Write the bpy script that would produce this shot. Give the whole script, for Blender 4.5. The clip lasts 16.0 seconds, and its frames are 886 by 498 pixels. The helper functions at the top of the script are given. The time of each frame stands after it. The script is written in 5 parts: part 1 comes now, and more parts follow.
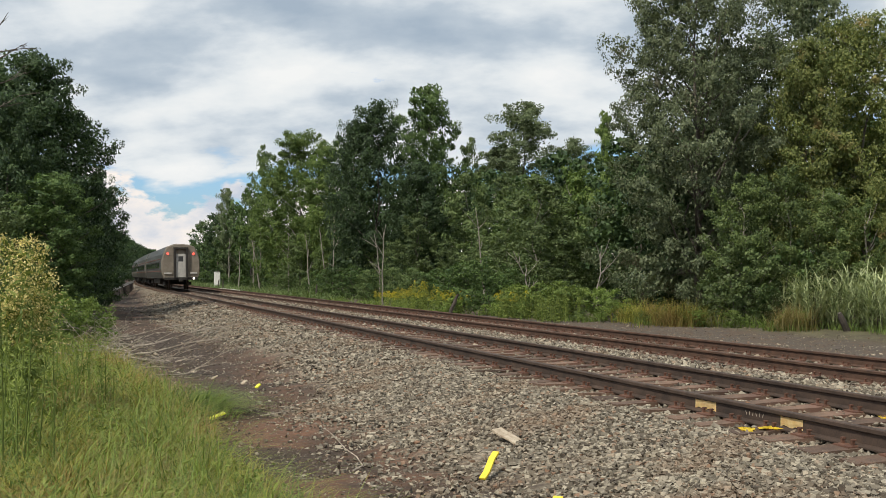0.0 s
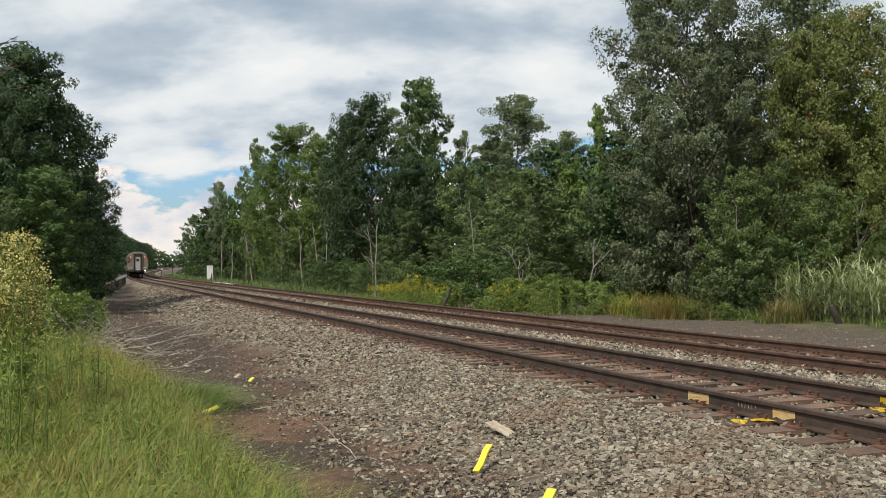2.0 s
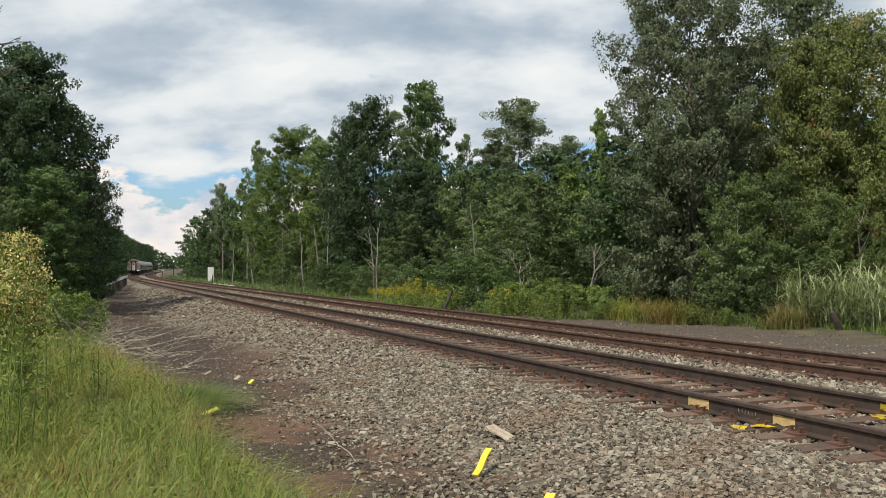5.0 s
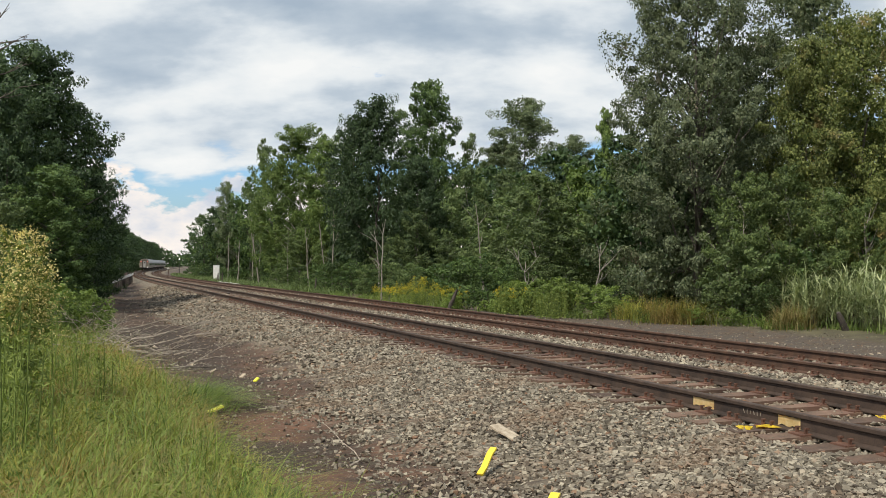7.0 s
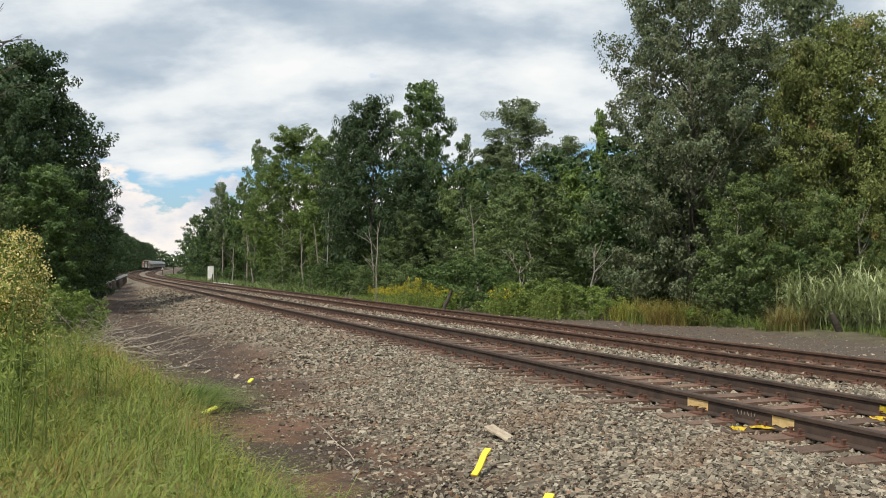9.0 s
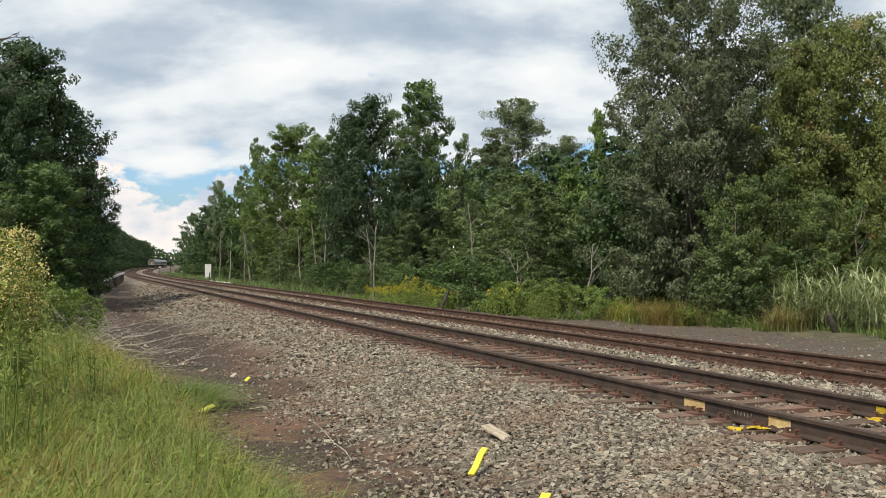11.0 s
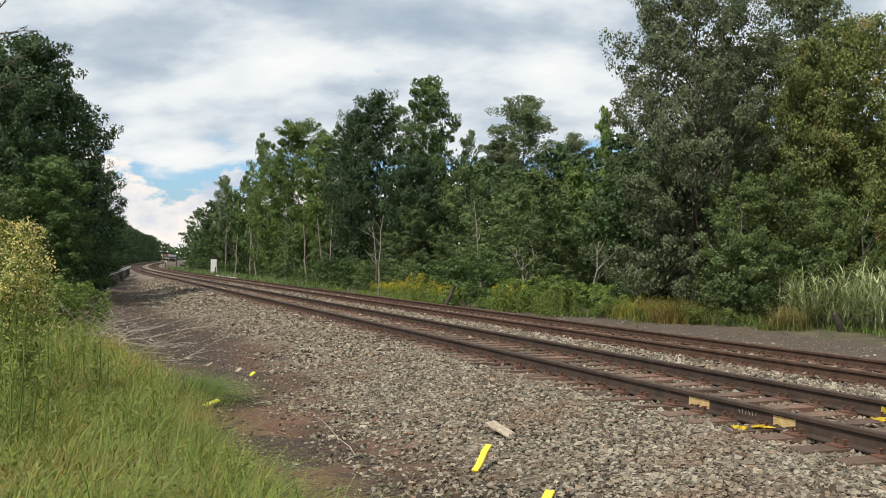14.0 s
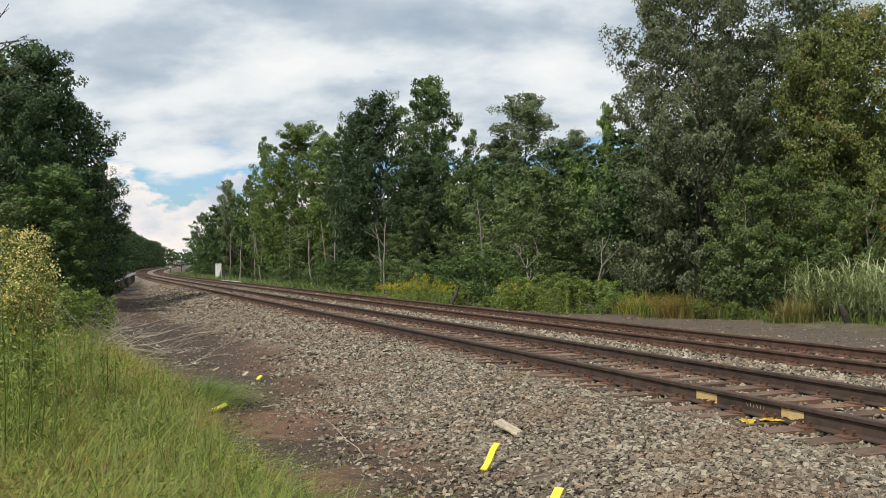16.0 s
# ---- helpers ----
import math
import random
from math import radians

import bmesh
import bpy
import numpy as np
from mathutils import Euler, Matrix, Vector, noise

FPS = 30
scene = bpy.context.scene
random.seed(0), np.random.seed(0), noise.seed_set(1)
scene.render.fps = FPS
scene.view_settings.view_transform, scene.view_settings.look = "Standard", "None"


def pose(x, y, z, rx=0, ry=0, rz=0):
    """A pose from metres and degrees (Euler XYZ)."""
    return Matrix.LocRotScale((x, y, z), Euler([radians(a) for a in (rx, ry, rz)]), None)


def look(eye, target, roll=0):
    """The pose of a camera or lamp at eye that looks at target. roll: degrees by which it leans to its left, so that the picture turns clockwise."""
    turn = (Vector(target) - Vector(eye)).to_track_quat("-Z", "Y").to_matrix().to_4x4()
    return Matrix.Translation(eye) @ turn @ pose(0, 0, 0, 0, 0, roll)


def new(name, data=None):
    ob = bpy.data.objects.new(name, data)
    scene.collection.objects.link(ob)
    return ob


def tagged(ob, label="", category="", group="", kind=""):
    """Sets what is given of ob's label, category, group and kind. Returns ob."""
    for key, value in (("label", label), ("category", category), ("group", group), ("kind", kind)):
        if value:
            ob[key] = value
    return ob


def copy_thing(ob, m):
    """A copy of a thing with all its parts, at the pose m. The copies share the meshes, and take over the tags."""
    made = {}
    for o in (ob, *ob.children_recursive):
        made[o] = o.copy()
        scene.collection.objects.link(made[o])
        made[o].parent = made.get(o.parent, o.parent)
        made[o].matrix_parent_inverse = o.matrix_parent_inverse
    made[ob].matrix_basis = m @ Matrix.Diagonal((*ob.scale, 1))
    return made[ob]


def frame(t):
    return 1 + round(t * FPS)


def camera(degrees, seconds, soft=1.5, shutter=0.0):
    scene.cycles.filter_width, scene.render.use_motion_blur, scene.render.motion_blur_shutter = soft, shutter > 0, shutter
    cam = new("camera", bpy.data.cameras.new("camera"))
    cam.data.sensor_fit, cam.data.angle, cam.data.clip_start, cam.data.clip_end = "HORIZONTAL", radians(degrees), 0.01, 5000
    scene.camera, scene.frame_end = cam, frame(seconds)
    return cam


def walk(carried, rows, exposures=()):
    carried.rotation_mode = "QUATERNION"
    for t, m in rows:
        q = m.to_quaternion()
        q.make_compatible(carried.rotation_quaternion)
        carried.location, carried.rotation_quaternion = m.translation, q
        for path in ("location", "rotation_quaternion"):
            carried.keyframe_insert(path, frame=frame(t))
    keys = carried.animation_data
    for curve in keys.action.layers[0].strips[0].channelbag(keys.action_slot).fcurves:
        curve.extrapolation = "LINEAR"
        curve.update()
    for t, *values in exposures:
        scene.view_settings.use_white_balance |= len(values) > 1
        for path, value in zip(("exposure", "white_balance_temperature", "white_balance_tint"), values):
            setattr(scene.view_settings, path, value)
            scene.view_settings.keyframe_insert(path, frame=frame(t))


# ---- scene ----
# --- camera: a phone held by hand, standing beside the line ---
EYE = Vector((0.0, 0.0, 1.338))
cam = camera(50, 16.0, soft=0.7)


def aim(yaw, pitch, roll):
    a, b = radians(yaw), radians(pitch)
    way = Vector((math.sin(a) * math.cos(b), math.cos(a) * math.cos(b), math.sin(b)))
    return look(EYE, EYE + way * 10, roll)


# seconds, degrees to the right of the straight track, degrees up, degrees of lean
AIMS = [
    (0, 20.204, 1.344, -0.663),
    (0.5, 20.139, 1.049, -0.558),
    (1, 20.229, 0.846, -0.572),
    (1.5, 20.339, 0.930, -0.644),
    (2, 20.613, 0.934, -0.781),
    (2.5, 20.813, 0.894, -0.896),
    (3, 20.740, 0.986, -0.804),
    (3.5, 20.781, 1.045, -0.719),
    (4, 20.909, 1.044, -0.523),
    (6.5, 20.031, 1.287, -0.150),
    (7, 20.231, 1.076, -0.126),
    (7.5, 20.484, 0.971, -0.187),
    (8, 20.661, 0.929, 0.023),
    (8.5, 20.598, 1.029, 0.043),
    (9, 20.552, 1.128, -0.078),
    (11.5, 20.686, 1.020, 0.223),
    (12, 20.586, 0.854, 0.319),
    (12.5, 20.512, 0.806, 0.422),
    (13, 20.512, 0.881, 0.563),
    (13.5, 20.512, 0.871, 0.616),
    (14, 20.369, 0.869, 0.579),
    (14.5, 20.187, 1.254, -0.139),
    (15, 20.137, 1.378, -0.829),
    (15.5, 20.148, 1.057, -0.861),
    (16, 20.122, 0.852, -0.648),
]
walk(cam, [(t, aim(a, b, c)) for t, a, b, c in AIMS], exposures=[(0, -0.07), (3.5, -0.10), (7.5, -0.02), (9, 0.01), (12.5, 0.04), (16, -0.03)])

# --- daylight: sun high on the left, broken cloud ---
SUN_DIR = Vector((-0.51, -0.33, 0.79)).normalized()
sun_el = math.asin(SUN_DIR.z)
sun_az = math.atan2(SUN_DIR.x, SUN_DIR.y)
sun = new("sun", bpy.data.lights.new("sun", "SUN"))
sun.data.energy, sun.data.angle, sun.data.color = 4.7, radians(0.6), (1.0, 0.93, 0.80)
sun.matrix_world = look(SUN_DIR * 50, (0, 0, 0))


SKY_SHIFT = (5.3, 2.2, 0.0)


def link(nt, a, b):
    nt.links.new(a, b)


def node(nt, kind, **vals):
    n = nt.nodes.new(kind)
    for k, v in vals.items():
        if k == "op":
            n.operation = v
        elif k == "blend":
            n.blend_type = v
        else:
            n.inputs[k].default_value = v
    return n


def ramp(nt, fac, stops):
    n = nt.nodes.new("ShaderNodeValToRGB")
    els = n.color_ramp.elements
    while len(els) < len(stops):
        els.new(0.5)
    for e, (p, c) in zip(els, stops):
        e.position, e.color = p, (*c, 1) if len(c) == 3 else c
    link(nt, fac, n.inputs[0])
    return n.outputs[0]


def math_node(nt, op, a, b=None, c=None):
    n = nt.nodes.new("ShaderNodeMath")
    n.operation = op
    for i, v in enumerate((a, b, c)):
        if v is None:
            continue
        if isinstance(v, (int, float)):
            n.inputs[i].default_value = v
        else:
            link(nt, v, n.inputs[i])
    return n.outputs[0]


def mix_color(nt, fac, a, b, blend="MIX"):
    n = nt.nodes.new("ShaderNodeMix")
    n.data_type, n.blend_type = "RGBA", blend
    for sock, v in ((n.inputs[0], fac), (n.inputs[6], a), (n.inputs[7], b)):
        if isinstance(v, (int, float)):
            sock.default_value = v
        elif isinstance(v, tuple):
            sock.default_value = (*v, 1)
        else:
            link(nt, v, sock)
    return n.outputs[2]


def noise_tex(nt, vec, scale, detail=4.0, rough=0.55):
    n = nt.nodes.new("ShaderNodeTexNoise")
    n.inputs["Scale"].default_value, n.inputs["Detail"].default_value = scale, detail
    n.inputs["Roughness"].default_value = rough
    if vec is not None:
        link(nt, vec, n.inputs["Vector"])
    return n.outputs["Fac"]


def build_world():
    w = bpy.data.worlds.new("sky")
    scene.world = w
    w.use_nodes = True
    nt = w.node_tree
    nt.nodes.clear()
    out = nt.nodes.new("ShaderNodeOutputWorld")
    bg = nt.nodes.new("ShaderNodeBackground")
    sky = nt.nodes.new("ShaderNodeTexSky")
    sky.sky_type, sky.sun_disc = "NISHITA", False
    sky.sun_elevation, sky.sun_rotation = sun_el, sun_az
    sky.air_density, sky.dust_density, sky.ozone_density = 1.0, 1.5, 1.0
    co = nt.nodes.new("ShaderNodeTexCoord")
    sep = nt.nodes.new("ShaderNodeSeparateXYZ")
    link(nt, co.outputs["Generated"], sep.inputs[0])
    up = math_node(nt, "MAXIMUM", sep.outputs[2], 0.0)
    # high deck seen in perspective: the way divided by its height
    zz = math_node(nt, "ADD", up, 0.42)
    comb = nt.nodes.new("ShaderNodeCombineXYZ")
    link(nt, math_node(nt, "DIVIDE", sep.outputs[0], zz), comb.inputs[0])
    link(nt, math_node(nt, "DIVIDE", sep.outputs[1], zz), comb.inputs[1])
    turn = nt.nodes.new("ShaderNodeMapping")
    turn.inputs["Rotation"].default_value = (0, 0, radians(20))
    squeeze = nt.nodes.new("ShaderNodeMapping")
    squeeze.inputs["Scale"].default_value = (1.25, 1.75, 1.0)
    squeeze.inputs["Location"].default_value = SKY_SHIFT
    link(nt, comb.outputs[0], turn.inputs[0])
    link(nt, turn.outputs[0], squeeze.inputs[0])
    tone = noise_tex(nt, squeeze.outputs[0], 3.1, 7, 0.52)
    hole = noise_tex(nt, squeeze.outputs[0], 1.9, 7, 0.6)
    shade = ramp(nt, tone, [(0.30, (0.40, 0.49, 0.59)), (0.43, (0.53, 0.61, 0.69)), (0.51, (0.70, 0.76, 0.81)), (0.58, (0.83, 0.87, 0.89)), (0.70, (0.95, 0.96, 0.95))])
    deck_cover = ramp(nt, hole, [(0.295, (0, 0, 0)), (0.345, (1, 1, 1))])
    # low cumulus near the horizon, lit warm, blue between it and the deck
    flat = nt.nodes.new("ShaderNodeMapping")
    flat.inputs["Scale"].default_value = (1.0, 1.0, 1.9)
    flat.inputs["Location"].default_value = (0.37, 0.1, 0.22)
    link(nt, co.outputs["Generated"], flat.inputs[0])
    puff = noise_tex(nt, flat.outputs[0], 8.0, 7, 0.55)
    edge = math_node(nt, "ADD", sep.outputs[2], math_node(nt, "MULTIPLY_ADD", puff, 0.24, -0.12))
    heap = ramp(nt, edge, [(0.087, (1, 1, 1)), (0.093, (0, 0, 0))])
    heap_tone = ramp(nt, noise_tex(nt, flat.outputs[0], 13.0, 6, 0.55), [(0.36, (0.60, 0.66, 0.76)), (0.5, (0.86, 0.84, 0.84)), (0.62, (1.05, 0.96, 0.88))])
    deck_low = ramp(nt, math_node(nt, "ADD", sep.outputs[2], math_node(nt, "MULTIPLY_ADD", tone, 0.22, -0.11)), [(0.098, (0, 0, 0)), (0.122, (1, 1, 1))])
    scaled = mix_color(nt, 1.0, sky.outputs[0], (0.105, 0.135, 0.165), "MULTIPLY")
    both = mix_color(nt, heap, scaled, heap_tone)
    both = mix_color(nt, math_node(nt, "MULTIPLY", deck_cover, deck_low), both, shade)
    link(nt, both, bg.inputs[0])
    bg.inputs[1].default_value = 1.0
    link(nt, bg.outputs[0], out.inputs[0])


build_world()

# --- materials ---
def material(name):
    m = bpy.data.materials.new(name)
    m.use_nodes = True
    nt = m.node_tree
    return m, nt, nt.nodes["Principled BSDF"]


def bump(nt, bsdf, height, strength=0.4, distance=0.02):
    b = nt.nodes.new("ShaderNodeBump")
    b.inputs["Strength"].default_value, b.inputs["Distance"].default_value = strength, distance
    link(nt, height, b.inputs["Height"])
    link(nt, b.outputs[0], bsdf.inputs["Normal"])


def surface(name, dark, light, scale=6.0, rough=0.8, metal=0.0, relief=0.3, spots=None, fine=60.0, rand=0.0):
    """Two-scale mottled surface; spots: a third colour in patches; rand: spread between objects."""
    m, nt, b = material(name)
    co = nt.nodes.new("ShaderNodeTexCoord").outputs["Object"]
    n1, n2 = noise_tex(nt, co, scale), noise_tex(nt, co, fine, 3)
    mixv = math_node(nt, "ADD", math_node(nt, "MULTIPLY", n1, 0.65), math_node(nt, "MULTIPLY", n2, 0.35))
    col = ramp(nt, mixv, [(0.34, dark), (0.66, light)])
    if spots:
        col = mix_color(nt, ramp(nt, noise_tex(nt, co, scale * 0.6, 5, 0.65), [(0.55, (0, 0, 0)), (0.66, (1, 1, 1))]), col, spots)
    if rand:
        info = nt.nodes.new("ShaderNodeObjectInfo")
        k = math_node(nt, "MULTIPLY_ADD", info.outputs["Random"], 2 * rand, 1 - rand)
        col = mix_color(nt, 1.0, col, k, "MULTIPLY")
    link(nt, col, b.inputs["Base Color"])
    b.inputs["Roughness"].default_value, b.inputs["Metallic"].default_value = rough, metal
    bump(nt, b, mixv, relief, 0.01)
    return m


def leaf_material(name, dark, light, accent=None, share=0.0, gloss=0.45, patch=1.15, single=0.36):
    """Leaves: colour varies leaf by leaf and clump by clump; light shines through."""
    m, nt, b = material(name)
    geo = nt.nodes.new("ShaderNodeNewGeometry")
    info = nt.nodes.new("ShaderNodeObjectInfo")
    co = nt.nodes.new("ShaderNodeTexCoord").outputs["Object"]
    clump = noise_tex(nt, co, patch, 4, 0.6)
    f = math_node(nt, "ADD", math_node(nt, "MULTIPLY", geo.outputs["Random Per Island"], single),
                  math_node(nt, "MULTIPLY", clump, 1 - single))
    col = ramp(nt, f, [(0.30, dark), (0.66, light)])
    if accent:
        pick = noise_tex(nt, co, 0.5, 2)
        fac = ramp(nt, pick, [(0.62 - share, (0, 0, 0)), (0.72 - share, (1, 1, 1))])
        col = mix_color(nt, math_node(nt, "MULTIPLY", fac, 0.8), col, accent)
    k = math_node(nt, "MULTIPLY_ADD", info.outputs["Random"], 0.5, 0.75)
    col = mix_color(nt, 1.0, col, k, "MULTIPLY")
    link(nt, col, b.inputs["Base Color"])
    b.inputs["Roughness"].default_value = gloss + 0.12
    b.inputs["Specular IOR Level"].default_value = 0.28
    tr = nt.nodes.new("ShaderNodeBsdfTranslucent")
    link(nt, mix_color(nt, 1.0, col, (1.15, 1.2, 0.55), "MULTIPLY"), tr.inputs[0])
    mx = nt.nodes.new("ShaderNodeMixShader")
    mx.inputs[0].default_value = 0.24
    link(nt, b.outputs[0], mx.inputs[1])
    link(nt, tr.outputs[0], mx.inputs[2])
    link(nt, mx.outputs[0], nt.nodes["Material Output"].inputs[0])
    return m


def ground_material():
    """One sheet: grass soil, bare brown earth, crushed stone, cinders; bands follow the distance from the line."""
    m, nt, b = material("ground")
    co = nt.nodes.new("ShaderNodeTexCoord").outputs["Object"]
    at = nt.nodes.new("ShaderNodeAttribute")
    at.attribute_name = "lateral"
    wob = math_node(nt, "MULTIPLY_ADD", noise_tex(nt, co, 0.9, 5, 0.62), 2.2, -1.1)
    u = math_node(nt, "ADD", at.outputs["Fac"], wob)
    n1, n2, n3 = noise_tex(nt, co, 1.3, 6), noise_tex(nt, co, 14, 4), noise_tex(nt, co, 70, 3)
    vor = nt.nodes.new("ShaderNodeTexVoronoi")
    vor.inputs["Scale"].default_value = 17.0
    link(nt, co, vor.inputs["Vector"])
    soil = ramp(nt, n1, [(0.3, (0.05, 0.042, 0.025)), (0.7, (0.11, 0.10, 0.05))])
    dirt = ramp(nt, math_node(nt, "ADD", math_node(nt, "MULTIPLY", n1, 0.6), math_node(nt, "MULTIPLY", n2, 0.4)),
                [(0.36, (0.045, 0.025, 0.015)), (0.47, (0.078, 0.042, 0.024)), (0.60, (0.135, 0.066, 0.037)), (0.72, (0.18, 0.095, 0.055))])
    sepc = nt.nodes.new("ShaderNodeSeparateColor")
    link(nt, vor.outputs["Color"], sepc.inputs[0])
    stone = ramp(nt, sepc.outputs[0], [(0.0, (0.085, 0.068, 0.050)), (0.5, (0.185, 0.155, 0.112)), (1.0, (0.31, 0.265, 0.20))])
    stone = mix_color(nt, ramp(nt, n1, [(0.45, (0, 0, 0)), (0.7, (0.4, 0.4, 0.4))]), stone, (0.21, 0.155, 0.105))
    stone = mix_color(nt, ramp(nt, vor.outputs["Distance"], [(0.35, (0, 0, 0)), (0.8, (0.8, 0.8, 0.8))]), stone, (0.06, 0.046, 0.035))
    cinder = ramp(nt, math_node(nt, "ADD", math_node(nt, "MULTIPLY", n2, 0.5), math_node(nt, "MULTIPLY", n3, 0.5)),
                  [(0.35, (0.034, 0.027, 0.021)), (0.60, (0.085, 0.068, 0.053)), (0.70, (0.20, 0.17, 0.135))])
    cinder = mix_color(nt, ramp(nt, noise_tex(nt, co, 2.6, 6, 0.65), [(0.46, (0, 0, 0)), (0.60, (0.8, 0.8, 0.8))]), cinder, (0.085, 0.055, 0.034))

    def ramp_u(p, w):
        n = nt.nodes.new("ShaderNodeMapRange")
        n.interpolation_type = "SMOOTHSTEP"
        n.inputs["From Min"].default_value, n.inputs["From Max"].default_value = p, p + w
        link(nt, u, n.inputs["Value"])
        return n.outputs[0]

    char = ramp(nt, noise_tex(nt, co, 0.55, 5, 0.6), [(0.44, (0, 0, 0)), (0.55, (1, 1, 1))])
    # Dark earth under the brush; on the far left bank, shade painted into the colour.
    soil_shade = nt.nodes.new("ShaderNodeAttribute")
    soil_shade.attribute_name = "soil_shade"
    dark_soil_shade = math_node(nt, "MULTIPLY", math_node(nt, "MAXIMUM", char, math_node(nt, "MULTIPLY_ADD", n1, 2.4, math_node(nt, "MULTIPLY_ADD", soil_shade.outputs["Fac"], 1.8, -1.6))), 0.82)
    dark_soil_shade = math_node(nt, "MINIMUM", math_node(nt, "MAXIMUM", dark_soil_shade, 0.0), 0.9)
    dirt = mix_color(nt, dark_soil_shade, dirt, (0.028, 0.018, 0.011))
    fleck = ramp(nt, n3, [(0.66, (0, 0, 0)), (0.72, (0.8, 0.8, 0.8))])
    dirt = mix_color(nt, fleck, dirt, (0.26, 0.22, 0.17))
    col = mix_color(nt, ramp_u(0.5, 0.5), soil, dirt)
    bed = nt.nodes.new("ShaderNodeAttribute")
    bed.attribute_name = "bed"
    over = nt.nodes.new("ShaderNodeMapRange")
    over.interpolation_type = "SMOOTHSTEP"
    over.inputs["From Min"].default_value, over.inputs["From Max"].default_value = -0.3, 0.8
    link(nt, math_node(nt, "ADD", bed.outputs["Fac"], wob), over.inputs["Value"])
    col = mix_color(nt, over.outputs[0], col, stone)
    col = mix_color(nt, ramp_u(12.9, 0.6), col, cinder)
    col = mix_color(nt, ramp_u(18.5, 1.2), col, soil)
    link(nt, col, b.inputs["Base Color"])
    b.inputs["Roughness"].default_value = 0.95
    hgt = math_node(nt, "ADD", math_node(nt, "MULTIPLY", vor.outputs["Distance"], -0.6), n2)
    bump(nt, b, hgt, 0.8, 0.03)
    return m


